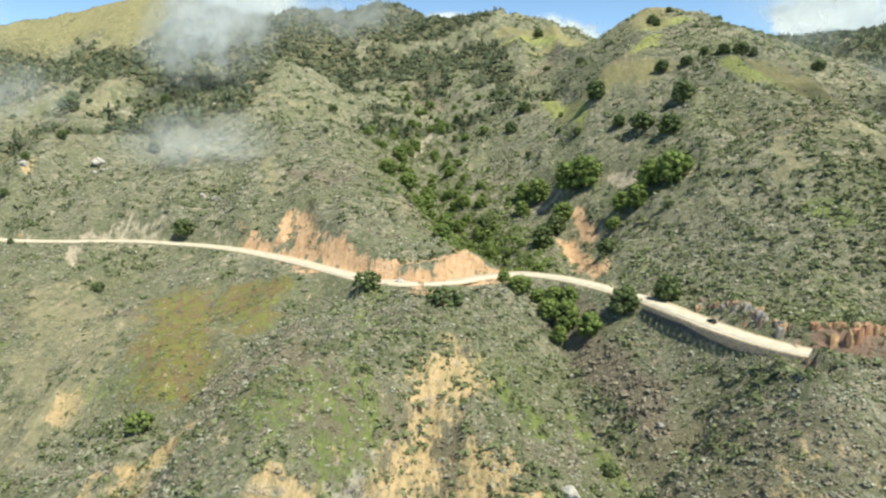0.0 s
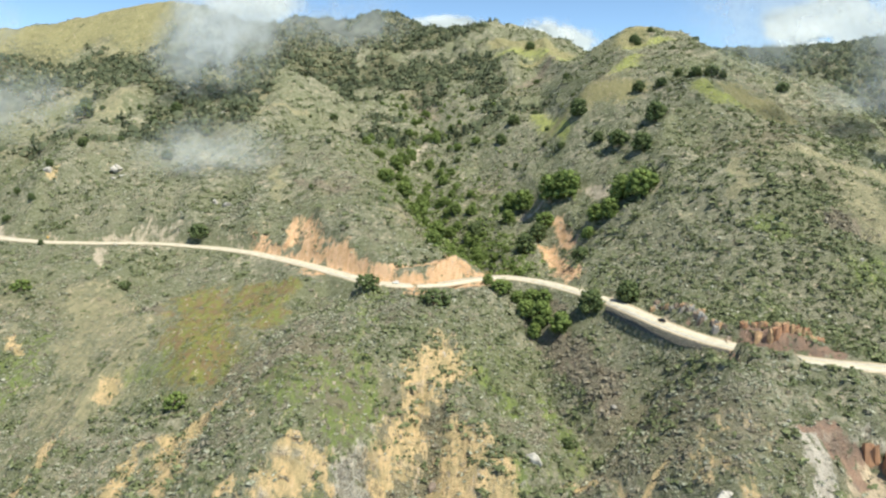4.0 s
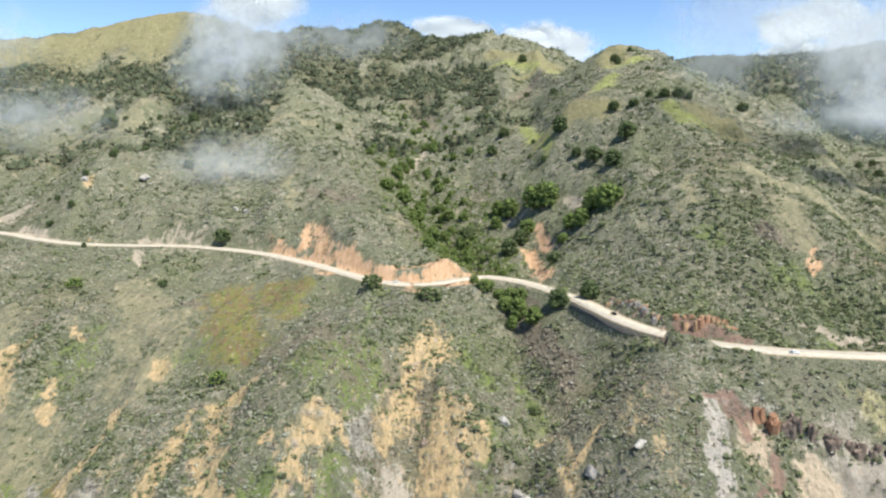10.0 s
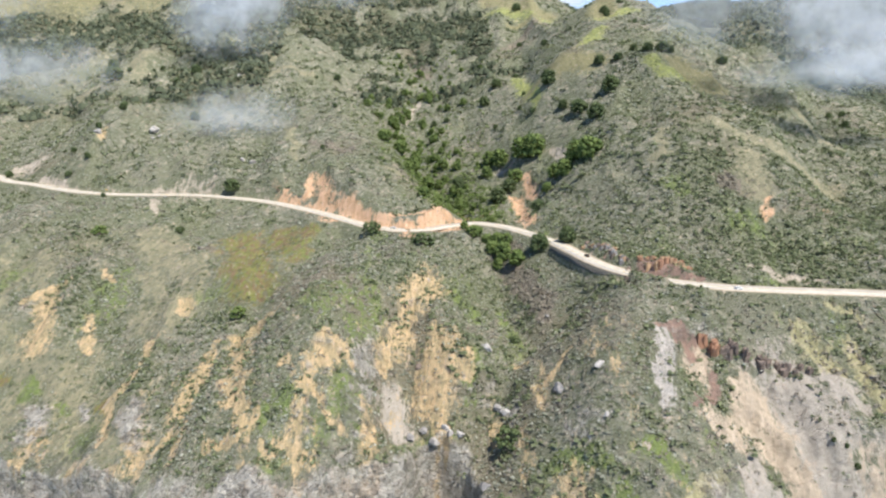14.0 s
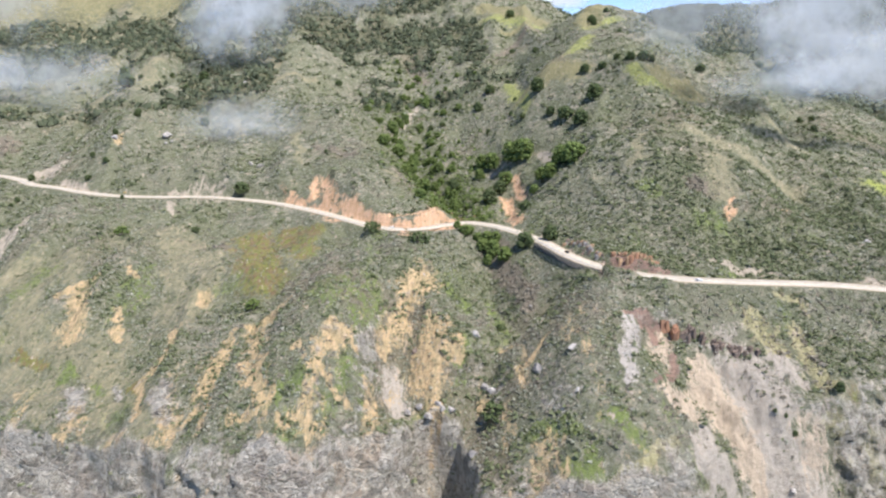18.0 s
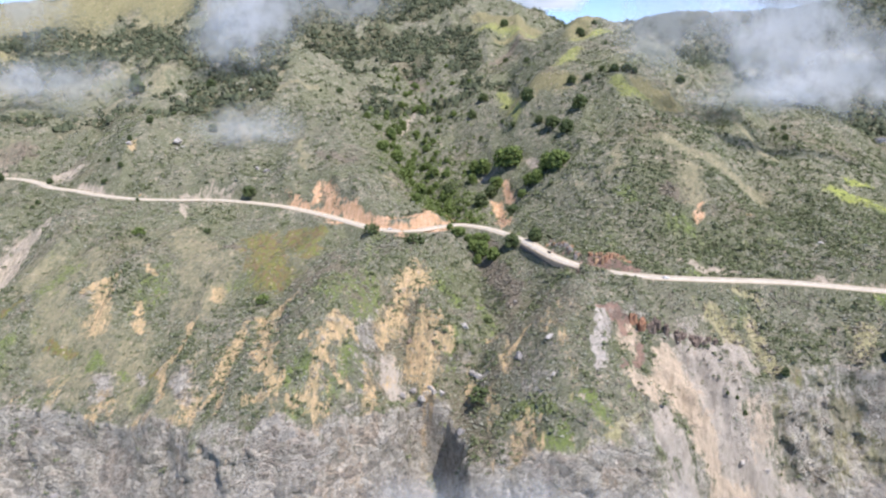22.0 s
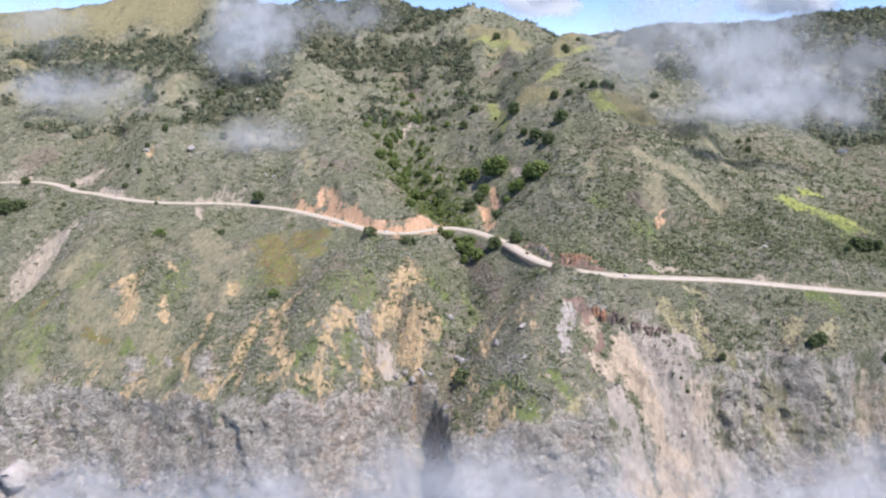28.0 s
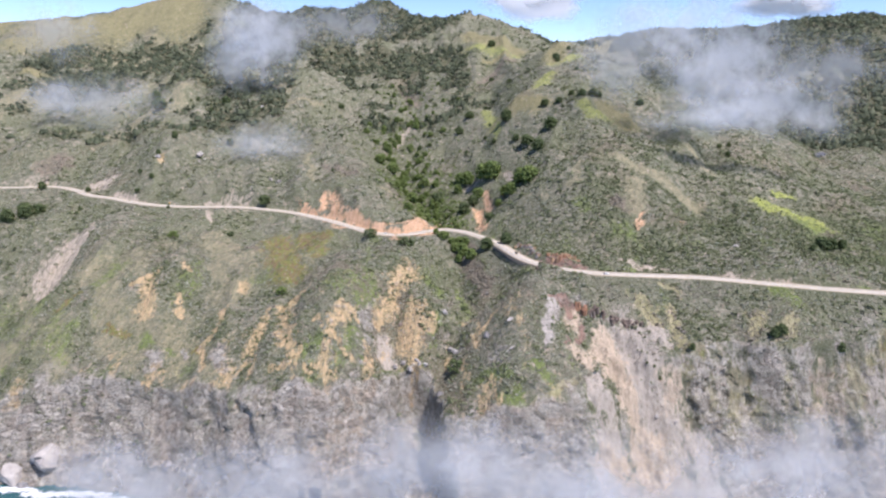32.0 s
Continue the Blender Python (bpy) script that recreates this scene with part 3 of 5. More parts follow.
# Patches: from one end to the other, and how wide.
PATCHES = {
    "ochre": [(-251, 267, -239, 227, 8.0), (-249, 279, -266, 263, 3.2), (-227, 298, -217, 289, 3.2), (-214, 253, -205, 225, 3.0), (-152, 260, -151, 243, 3.0),
            (-165, 223, -168, 180, 3.3), (-168, 180, -161, 139, 2.6), (-85, 213, -104, 210, 4.8), (-104, 210, -90, 141, 6.6), (-88, 159, -81, 119,
            3.8), (-117, 193, -121, 155, 4.1), (-121, 155, -113, 120, 2.9), (-118, 207, -119, 185, 2.6), (-45, 165, -49, 152, 7.1), (-54, 146, -50,
            138, 3.2), (-50, 141, -34, 130, 1.8), (-40, 167, -35, 159, 2.4), (5, 242, -3, 231, 12.1)]
        + [(-1, 230, -12, 199, 7.1), (-12, 199, -20, 183, 5.2), (15, 194, 10, 165, 11.1), (30, 184, 28, 171, 4.4), (-24, 149, -22, 143, 2.3), (3, 182, 18, 148,
            2.0), (-54, 121, -66, 109, 3.1), (-86, 117, -97, 118, 2.7), (-124, 137, -130, 134, 2.5), (83, 165, 61, 160, 1.9), (-64, 150, -70, 151,
            1.9), (55, 182, 63, 181, 2.0), (-344, 543, -348, 546, 4.6)],
    "orange": [(-94, 438, -83, 394, 6.9), (-103, 440, -105, 414, 3.5), (-125, 429, -133, 433, 4.3), (-76, 388, -50, 355, 4.5), (-32, 339, 15, 347, 5.2), (18, 429,
            10, 356, 5.6), (80, 426, 82, 335, 5.2), (91, 444, 95, 409, 3.5), (30, 430, 55, 380, 2.7), (233, 278, 228, 268, 2.3), (274, 279, 277, 283,
            1.3), (-50, 351, -32, 338, 3.1)],
    "redrock": [(135, 225, 146, 214, 4.6), (151, 211, 165, 205, 2.5), (126, 158, 150, 160, 3.2), (136, 162, 139, 153, 3.3), (134, 123, 148, 145, 2.7)],
    "paleface": [(126, 151, 117, 124, 4.2)],
    "slide": [(144, 155, 140, 146, 5.8), (143, 113, 166, 139, 7.2), (162, 140, 172, 118, 6.9), (172, 118, 179, 100, 5.6), (179, 100, 183, 87, 4.5), (200, 81, 185,
            85, 3.4), (179, 80, 186, 36, 4.2)],
    "greyslide": [(185, 139, 189, 112, 17.2), (191, 111, 204, 82, 20.4), (210, 140, 213, 127, 5.9), (152, 101, 162, 74, 7.0), (-14, 168, -10, 153, 7.6), (145, 92, 150,
            82, 5.2), (200, 76, 204, 34, 17), (160, 67, 156, 24, 13), (228, 80, 232, 40, 9)],
    "yellow": [(202, 162, 212, 147, 5.3), (224, 158, 223, 135, 4.3), (223, 135, 228, 120, 4.2), (286, 138, 281, 127, 6.0), (310, 130, 299, 122, 5.5), (224, 108,
            237, 99, 4.7), (133, 88, 101, 76, 3.3), (-166, 130, -195, 134, 3.0), (222, 178, 235, 170, 3.5), (245, 101, 243, 94, 3.3), (-187, 162,
            -178, 146, 2.6), (-218, 148, -215, 145, 2.1)],
    "bright": [(-11, 125, -6, 110, 4.9), (-63, 131, -48, 125, 7.9), (-70, 130, -75, 118, 3.9), (54, 250, 56, 204, 5.2), (34, 180, 30, 163, 5.2), (310, 156, 321,
            148, 6.8), (83, 87, 101, 78, 5.7), (-229, 199, -224, 192, 6.7), (-203, 182, -199, 178, 4.8), (70, 109, 85, 106, 5.5), (105, 105, 117, 92,
            5.4), (21, 242, 35, 227, 5.7), (9, 165, 8, 156, 3.3), (-27, 133, -23, 127, 3.5), (93, 90, 85, 78, 4.1), (280, 102, 279, 97, 3.9)],
    "olive": [(-143, 352, -109, 254, 18.7), (-116, 356, -93, 307, 12.1), (-89, 342, -87, 294, 7.0), (-330, 235, -317, 263, 3.8), (-248, 206, -270, 215, 4.7),
            (-145, 140, -174, 183, 2.6)],
    "brown": [(-115, 508, -70, 474, 4.6), (-523, 627, -539, 614, 14.5), (61, 289, 80, 230, 6.5), (57, 319, 66, 297, 4.1), (-29, 925, -5, 844, 10.2), (-157, 326,
            -207, 350, 5.2), (214, 297, 228, 288, 8.3), (-131, 326, -126, 351, 5.1), (109, 831, 171, 905, 7.9)],
    "dry": [(227, 374, 271, 341, 11.2), (271, 341, 302, 341, 13.9), (240, 327, 230, 286, 9.3), (190, 375, 176, 328, 4.5), (171, 330, 179, 326, 3.4), (337, 453,
            352, 404, 5.7), (-147, 551, -124, 473, 3.9), (-213, 764, -166, 788, 8.4), (-242, 643, -208, 558, 4.5), (-679, 1089, -584, 1053, 10.3),
            (-469, 1094, -458, 1032, 11.2), (-579, 1149, -547, 1123, 12.0), (-408, 833, -460, 737, 11.3), (-287, 893, -224, 820, 9.1), (-40, 428, -14,
            419, 3.5)],
    "grass": [(104, 1079, 177, 956, 20.4), (124, 915, 158, 922, 9.4), (117, 595, 168, 548, 13.5), (208, 699, 457, 1361, 16.6), (248, 518, 276, 487, 14.2), (-782,
            1125, -813, 1082, 47.3), (-751, 953, -723, 953, 11.3)],
    "meadow": [(121, 1004, 166, 946, 29.1), (172, 592, 193, 640, 10.5), (222, 520, 227, 495, 10.7), (230, 499, 257, 498, 10.7), (206, 684, 247, 695, 9.8), (107,
            691, 115, 545, 7.4)],
    "lime": [(383, 335, 403, 323, 16.1), (403, 323, 419, 304, 16.1), (413, 374, 429, 377, 6.6)],
    "scarp": [(-390, 399, -410, 379, 21.5), (-382, 402, -401, 408, 8.4), (-411, 357, -357, 305, 7.8), (-449, 562, -423, 557, 12.2), (-394, 515, -359, 489, 5.2),
            (198, 216, 224, 215, 3.7), (228, 214, 239, 210, 2.1), (280, 190, 291, 187, 2.1), (-31, 648, -15, 747, 4.8), (72, 486, 90, 475, 3.0), (119,
            455, 122, 423, 3.5), (-244, 425, -235, 402, 2.9)],
    "rock": [(-188, 186, -179, 176, 2.6), (-153, 162, -142, 142, 5.4), (-219, 180, -208, 162, 4.8)],
    # The widest patch is woods, and its darkness also stands for a cloud's shadow.
    "woods": [(-770, 1041, -611, 1084, 16.4), (-687, 906, -586, 893, 13.2), (-541, 1104, -293, 918, 18.7), (-361, 1147, -262, 1170, 18.8), (-208, 1114, -71, 1077,
            35.2), (-181, 1173, 28, 1172, 22.8), (-180, 877, -145, 891, 4.6), (-142, 868, -54, 819, 6.6), (-351, 797, -307, 795, 6.6), (-280, 758,
            -210, 695, 8.1), (-370, 701, -250, 707, 3.0), (-412, 650, -363, 702, 4.1), (49, 1055, 83, 856, 14.5), (62, 779, 172, 712, 9.0), (19, 738,
            118, 721, 13.8), (-505, 625, -505, 707, 8.5)],
}


warp_x = fx + 5.0 * rough(fx, fy, 20, 3, 65) + 2.5 * rough(fx, fy, 5, 2, 66)
warp_y = fy + 7.0 * rough(fx, fy, 22, 3, 67) + 4.0 * rough(fx, fy, 5, 2, 68)


def patch_mask(x, y, name):
    total = np.zeros(x.shape)
    x, y = warp_x, warp_y
    for ax, ay, bx, by, w in PATCHES.get(name, ()):
        reach = w * 2.2
        box = (x > min(ax, bx) - reach) & (x < max(ax, bx) + reach) & (y > min(ay, by) - reach) & (y < max(ay, by) + reach)
        ux, uy = bx - ax, by - ay
        f = np.clip(((x[box] - ax) * ux + (y[box] - ay) * uy) / (ux * ux + uy * uy + 1e-6), 0, 1)
        d = np.hypot(x[box] - ax - f * ux, y[box] - ay - f * uy)
        total[box] = np.maximum(total[box], np.clip(1.35 - 0.78 * d / w, 0, 1))
    return total


def lip_at(x, y):
    return np.interp(x, lip_line[:, 0], lip_line[:, 1]) + cape(x, y)


wood_patch = patch_mask(fx, fy, "woods")


def wooded(x, y):
    """How thickly the woods stand on the high ground."""
    dense = rough(x, y, 62, 4, 101, 0.65) - 0.10 + 0.55 * sample(wood_patch, x, y)
    dense = np.where(x > 470, dense + 0.6, dense)
    dense = np.where((np.abs(x + 100) < 200) & (y > 960), dense + 0.22, dense)
    dense = np.where((y > 1200) & (x > -430), dense + 0.4, dense)
    dense = np.where((x < -250) & (x > -760) & (y > 850), dense + 0.31, dense)
    dense = np.where((x > 80) & (x < 300) & (y > 600), dense - 0.35, dense)
    return np.where((x < -430) & (y > 1180), dense - 0.6, dense)


def zone_masks(x, y, cut, steep):
    zone = {name: patch_mask(x, y, name) for name in ZONES}
    outcrop, debris = zone["rock"], np.maximum(zone["greyslide"], zone["slide"])
    blot = rough(x, y, 5, 2, 71)
    dug = np.clip(cut / 2.5, 0, 1) * np.clip(1.1 + blot, 0, 1)
    west = np.clip((x + 150) / 20, 0, 1) * np.clip((75 - x) / 10, 0, 1)
    east = np.clip((x - 110) / 10, 0, 1) * np.clip((182 - x) / 12, 0, 1)
    zone["orange"] = np.maximum(zone["orange"], dug * west * np.clip(0.15 + 1.6 * rough(x, y, 16, 2, 84) + np.clip((x + 50) / 20, 0, 1), 0, 1))
    zone["redrock"] = np.maximum(zone["redrock"], dug * east * np.clip(0.55 + 1.3 * rough(x, y, 9, 2, 79), 0, 0.75))
    zone["scarp"] = np.maximum(zone["scarp"], 0.6 * dug * (1 - west) * (1 - east) * np.clip(0.6 + 1.2 * rough(x, y, 30, 2, 72), 0, 1))
    below = np.clip((lip_at(x, y) + 1 + 15 * rough(x, y, 34, 4, 69) - y) / 7, 0, 1)
    rim = np.clip((lip_at(x, y) + 26 - y) / 24, 0, 1) * np.clip(0.35 + 1.7 * rough(x, y * 0.5, 17, 3, 70), 0, 1)
    zone["rock"] = np.maximum(np.maximum(np.maximum(below, outcrop), 0.8 * rim), 0.85 * np.clip((steep - 1.25) / 0.5, 0, 1) * (y < 330) * (gap > 24))
    zone["yellow"] = np.maximum(zone["yellow"], below * np.clip((x - 200) / 40, 0, 1) * np.clip(rough(x, fz * 0.5, 16, 3, 73) * 2.4, 0, 0.85))
    zone["greyslide"] = np.maximum(zone["greyslide"], below * np.clip(rough(x, fz * 0.6, 24, 3, 74) * 2, 0, 0.9))
    ledge = below * np.clip((fz - 35) / 25, 0, 1) * np.clip(rough(x, fz, 20, 3, 80) * 2.6 - 0.25, 0, 0.9)
    zone["olive"] = np.maximum(zone["olive"], ledge)
    zone["slide"] = np.maximum(zone["slide"], below * np.clip(rough(x, fz * 0.8, 30, 3, 83) * 2.2 - 0.45, 0, 0.6))
    zone["dry"] = np.maximum(zone["dry"], below * np.clip((x - 210) / 25, 0, 1) * np.clip((fz - 50) / 25, 0, 1) * np.clip(0.45 + 1.4 * rough(x, fz * 0.3, 9, 3, 86), 0, 0.9))
    zone["rock"] = zone["rock"] * (1 - 0.92 * np.clip(1.6 * debris, 0, 1)) * (1 - 0.7 * np.clip((x - 212) / 25, 0, 1) * np.clip((fz - 45) / 25, 0, 1) * np.clip(0.55 + 1.4 * rough(x, fz * 0.3, 9, 3, 86), 0, 1))
    high = np.clip((y - 1050) / 150, 0, 1)
    zone["grass"] = np.maximum(zone["grass"], high * np.clip((-430 - x) / 80, 0, 1) * np.clip(0.9 + rough(x, y, 60, 2, 75), 0, 1))
    zone["dry"] = np.maximum(zone["dry"], np.clip((y - 560) / 100, 0, 1) * np.clip((x + 760) / 30, 0, 1) * np.clip((-300 - x) / 60, 0, 1) * np.clip(rough(x, y, 70, 3, 76) * 1.4 - 0.1, 0, 0.7))
    zone["dry"] = np.maximum(zone["dry"], np.clip((-110 - x) / 40, 0, 1) * np.clip((400 - y) / 60, 0, 1) * (1 - below) * np.clip(0.42 + 1.3 * rough(x + 0.5 * y, y * 0.5, 26, 3, 85), 0, 0.8) * (1 - zone["olive"]))
    zone["ochre"] = np.maximum(zone["ochre"], 0.75 * np.clip((210 - y) / 60, 0, 1) * (1 - below) * np.clip((130 - x) / 40, 0, 1) * np.clip(rough(x, y * 0.35, 11, 3, 77) * 2.6 - 0.18, 0, 1))
    zone["bright"] = np.maximum(zone["bright"], np.clip((400 - y) / 120, 0, 0.8) * (1 - below) * np.clip(rough(x, y * 0.6, 30, 4, 78) * 2.6 - 0.25, 0, 1))
    # Ground darkened under the woods: undergrowth and painted tree shade.
    zone["undergrowth"] = np.maximum(zone["undergrowth"], np.clip((wooded(x, y) - 0.02) / 0.2, 0, 1) * np.clip((y - 640) / 60, 0, 1))
    return zone


zones = zone_masks(fx, fy, cut, slope)
rills = np.clip(zones["ochre"] + zones["slide"] + zones["orange"] + zones["scarp"] + zones["redrock"] + zones["greyslide"], 0, 1)
fz = fz + rills * (1.5 * rough(fx, fy * 0.22, 6, 2, 63) - 0.5 + 0.6 * rough(fx, fy * 0.5, 2.5, 2, 64))
ny, nx = fx.shape
ids = np.arange(ny * nx).reshape(ny, nx)
quads = np.stack([ids[:-1, :-1], ids[:-1, 1:], ids[1:, 1:], ids[1:, :-1]], -1).reshape(-1, 4)
craggy = np.clip((lip_at(fx, fy) + 1 - fy) / 5, 0, 1) * (fz > -2) * (1 - 0.8 * np.clip(zones["greyslide"] + zones["slide"], 0, 1))
out_y = craggy * (3.6 * rough(fx, fz * 0.7, 40, 3, 55) + 1.5 * (1 - np.abs(rough(fx + 0.25 * fz + 9 * rough(fx, fz, 30, 2, 54), fz * 0.7, 15, 4, 56))) ** 2 - 1.0 + 1.6 * (1 - np.abs(rough(fx - 0.4 * fz, fz * 1.5, 5, 3, 57))) ** 2 + 0.8 * rough(fx, fz * 1.5, 2, 2, 59))
def blocks(u, v, size, seed):
    """A face broken into blocks: one level for each."""
    u, v = u + 1.1 * size * rough(u, v, 1.9 * size, 3, seed), v + 1.1 * size * rough(u, v, 1.9 * size, 3, seed + 1)
    return lattice(np.floor(u / size), np.floor((v + 0.45 * u) / (0.6 * size)), seed)


out_y = out_y + craggy * (0.8 * blocks(fx, fz, 26, 151) + 1.0 * blocks(fx, fz, 11, 153) + 0.5 * blocks(fx, fz, 5, 155))
flute = (1 - np.abs(rough(fx + 0.2 * fz, fz * 0.16, 13, 3, 157))) ** 2 - 0.5
out_y = out_y + craggy * np.clip((fx - 205) / 25, 0, 1) * 5.0 * flute
step_west = np.clip((fx + 0.62 * (fz - 40) + 132) / 18, 0, 1) * np.clip((-2 - fx) / 12, 0, 1)
recess = np.clip(rough(fx + 0.4 * fz, fz * 0.8, 21, 3, 159) * 3.2 - 0.9, 0, 1)
out_y = out_y + craggy * (4.5 * step_west - 1.6 * recess)
out_x = craggy * 1.5 * rough(fx, fz, 6, 2, 58)
ground_mesh = mesh_from("ground", np.stack([fx + out_x, fy - out_y, fz], -1).reshape(-1, 3), quads, LAND_MAT, True)
for name in ZONES:
    give(ground_mesh, name, zones[name])
tagged(new("ground", ground_mesh), "steep chaparral hillsides with bare earth and grey sea cliffs", "hillside", kind="structure")

# ---- The road ----
along = np.gradient(road_line, axis=0)
side = np.c_[-along[:, 1], along[:, 0]] / np.linalg.norm(along, axis=1)[:, None]


def ribbon(name, inner, outer, low, high, mat, first=0, last=None, broken=0):
    """A strip with thickness beside the road's middle line."""
    pick = np.arange(len(road_line))[first:last]
    a, b = road_line[pick] + side[pick] * inner, road_line[pick] + side[pick] * outer
    if name == "verge":
        far_edge = math.copysign(1, outer) * (1.1 * rough(road_line[pick, 0], road_line[pick, 1], 14, 3, 140 + int(outer > 0)))
        b = b + side[pick] * far_edge[:, None]
    k = len(pick)
    co = np.concatenate([np.c_[a, np.full(k, low)], np.c_[a, np.full(k, high)], np.c_[b, np.full(k, high)], np.c_[b, np.full(k, low)]])
    i = np.arange(k - 1)
    if broken:
        i = i[(i // broken) % 2 == 0]
    faces = np.concatenate([np.stack([i + n * k, i + n * k + 1, i + m * k + 1, i + m * k], -1) for n, m in ((1, 0), (2, 1), (3, 2))])
    return mesh_from(name, co, faces, mat)


road = tagged(new("road", ribbon("road", -4.0, 4.0, ROAD_Z - 0.3, ROAD_Z + 0.24, PAVING)), "sun-bleached two-lane coast road cut into the slope", "road", kind="structure")
for name, inner, outer, high, mat in (("verge", -5.9, -3.95, 0.16, VERGE), ("verge", 3.95, 5.9, 0.16, VERGE), ("edge_line", 3.45, 3.6, 0.252, WHITE_LINE),
                                      ("edge_line", -3.6, -3.45, 0.252, WHITE_LINE), ("centre_line", 0.08, 0.2, 0.252, YELLOW_LINE), ("centre_line", -0.2, -0.08, 0.252, YELLOW_LINE)):
    new(name, ribbon(name, inner, outer, ROAD_Z - 0.2, ROAD_Z + high, mat)).parent = road

wall_first, wall_last = (int(np.argmin(np.hypot(road_line[:, 0] - px, road_line[:, 1] - py))) for px, py in ((95, 284), (128, 217)))
tagged(new("retaining_wall", ribbon("retaining_wall", -8.0, -6.8, ROAD_Z - 9, ROAD_Z + 0.12, SHADED_WALL, wall_first, wall_last)), "stone retaining wall holding up the road, coloured dark for shade", "wall", kind="structure")


# ---- The sea ----
def sea_material():
    m = material("sea water", 0.12)
    n = Net(m)
    swell, foam = n.noise(14, 4, 0.6), n.noise(5, 6, 0.75)
    white = n.step(n.math("ADD", n.attribute("shore"), n.math("SUBTRACT", foam, 0.5)), 0.45, 0.62)
    n.color(n.mix(white, n.mix(swell, (0.015, 0.06, 0.07), (0.05, 0.14, 0.14)), (0.78, 0.80, 0.80)))
    n.put(n.out.inputs["Roughness"], n.math("ADD", n.math("MULTIPLY", white, 0.6), 0.12))
    n.bump(n.math("ADD", swell, n.math("MULTIPLY", foam, 0.4)), 0.6, 1.5)
    return m


sea_x, sea_y = np.meshgrid(np.r_[np.linspace(-4900, -700, 12), np.linspace(-660, 660, 130), np.linspace(700, 4900, 12)], np.r_[np.linspace(-4900, -120, 14), np.linspace(-100, 420, 90)])
shore = np.interp(sea_x, base_line[:, 0], base_line[:, 1]) - sea_y + 6 * rough(sea_x, sea_y, 30, 2, 81)
sids = np.arange(sea_x.size).reshape(sea_x.shape)
sea_z = 0.35 * rough(sea_x, sea_y, 18, 3, 82) + 0.6 * np.sin(shore / 5.0) * np.exp(-np.abs(shore) / 30)
sea_mesh = mesh_from("sea", np.stack([sea_x, sea_y, sea_z], -1).reshape(-1, 3), np.stack([sids[:-1, :-1], sids[:-1, 1:], sids[1:, 1:], sids[1:, :-1]], -1).reshape(-1, 4), sea_material(), True)
give(sea_mesh, "shore", 0.85 * np.exp(-np.abs(shore - 2) / 8) + 0.4 * np.exp(-np.abs(shore - 22) / 5))
tagged(new("sea", sea_mesh), "green sea with white surf along the rocks", "sea", kind="structure")

# ---- Plants ----
rng = np.random.default_rng(7)


def blob(level, seed, squash=0.7, knobs=0.25):
    """A lumpy ball of leaves, as corners and triangles."""
    bm = bmesh.new()
    bmesh.ops.create_icosphere(bm, subdivisions=level, radius=1.0)
    r = random.Random(seed)
    for v in bm.verts:
        v.co *= 1 + knobs * (2 * r.random() - 1)
        v.co.z *= squash
    co = np.array([v.co[:] for v in bm.verts])
    tri = np.array([[v.index for v in f.verts] for f in bm.faces])
    bm.free()
    return co, tri


def heap(shapes, places, sizes, sink=0.2, tall=1.0):
    """Many small shapes as one set of corners and triangles."""
    which = rng.integers(0, len(shapes), len(places))
    cos, tris, start = [], [], 0
    for k, (co, tri) in enumerate(shapes):
        pick = np.where(which == k)[0]
        if not len(pick):
            continue
        turn = rng.uniform(0, 2 * np.pi, len(pick))
        c, s = np.cos(turn), np.sin(turn)
        grow = sizes[pick][:, None] * rng.uniform(0.8, 1.25, (len(pick), 3)) * (1, 1, tall)
        p = co[None] * grow[:, None]
        p = np.stack([p[..., 0] * c[:, None] - p[..., 1] * s[:, None], p[..., 0] * s[:, None] + p[..., 1] * c[:, None], p[..., 2]], -1)
        at = places[pick].copy()
        at[:, 2] += sizes[pick] * sink * tall
        p += at[:, None]
        cos.append(p.reshape(-1, 3))
        tris.append((tri[None] + start + len(co) * np.arange(len(pick))[:, None, None]).reshape(-1, 3))
        start += len(co) * len(pick)
    return np.concatenate(cos), np.concatenate(tris)


def spread(count, y_low, y_high, power=1.0):
    """Chance places over the fan, evenly as the eye sees them."""
    y = y_low + (y_high - y_low) * rng.random(count) ** power
    x = rng.uniform(-0.82, 0.82, count) * (y + 400)
    return x, y


bare = np.clip(sum(zones[k] for k in ("rock", "scarp", "greyslide", "orange", "slide", "redrock", "paleface")) + 0.6 * zones["ochre"] - 0.5 * zones["olive"], 0, 1.2)
grassy = np.clip(zones["grass"] + zones["meadow"] + 0.3 * zones["bright"] + zones["olive"] + zones["dry"] + zones["lime"], 0, 1)
browned = np.clip(zones["brown"] + zones["yellow"], 0, 1)


def dome(seed, sides=6):
    """A low lumpy cushion of leaves, open below."""
    r = random.Random(seed)
    co = [(0.15 * r.uniform(-1, 1), 0.15 * r.uniform(-1, 1), r.uniform(0.38, 0.6))]
    for ring, (out, up) in enumerate(((0.66, 0.30), (1.15, -0.15))):
        for k in range(sides):
            turn = 2 * math.pi * (k + 0.5 * ring + r.uniform(-0.3, 0.3)) / sides
            d = out * r.uniform(0.7, 1.25)
            co.append((d * math.cos(turn), d * math.sin(turn), up + 0.2 * r.uniform(-1, 1) * (1 - ring)))
    tri = []
    for k in range(sides):
        m = (k + 1) % sides
        tri += [(0, 1 + k, 1 + m), (1 + k, 1 + sides + k, 1 + m), (1 + m, 1 + sides + k, 1 + sides + m)]
    return np.array(co), np.array(tri)


DOMES = [dome(k, 4) for k in range(16)]


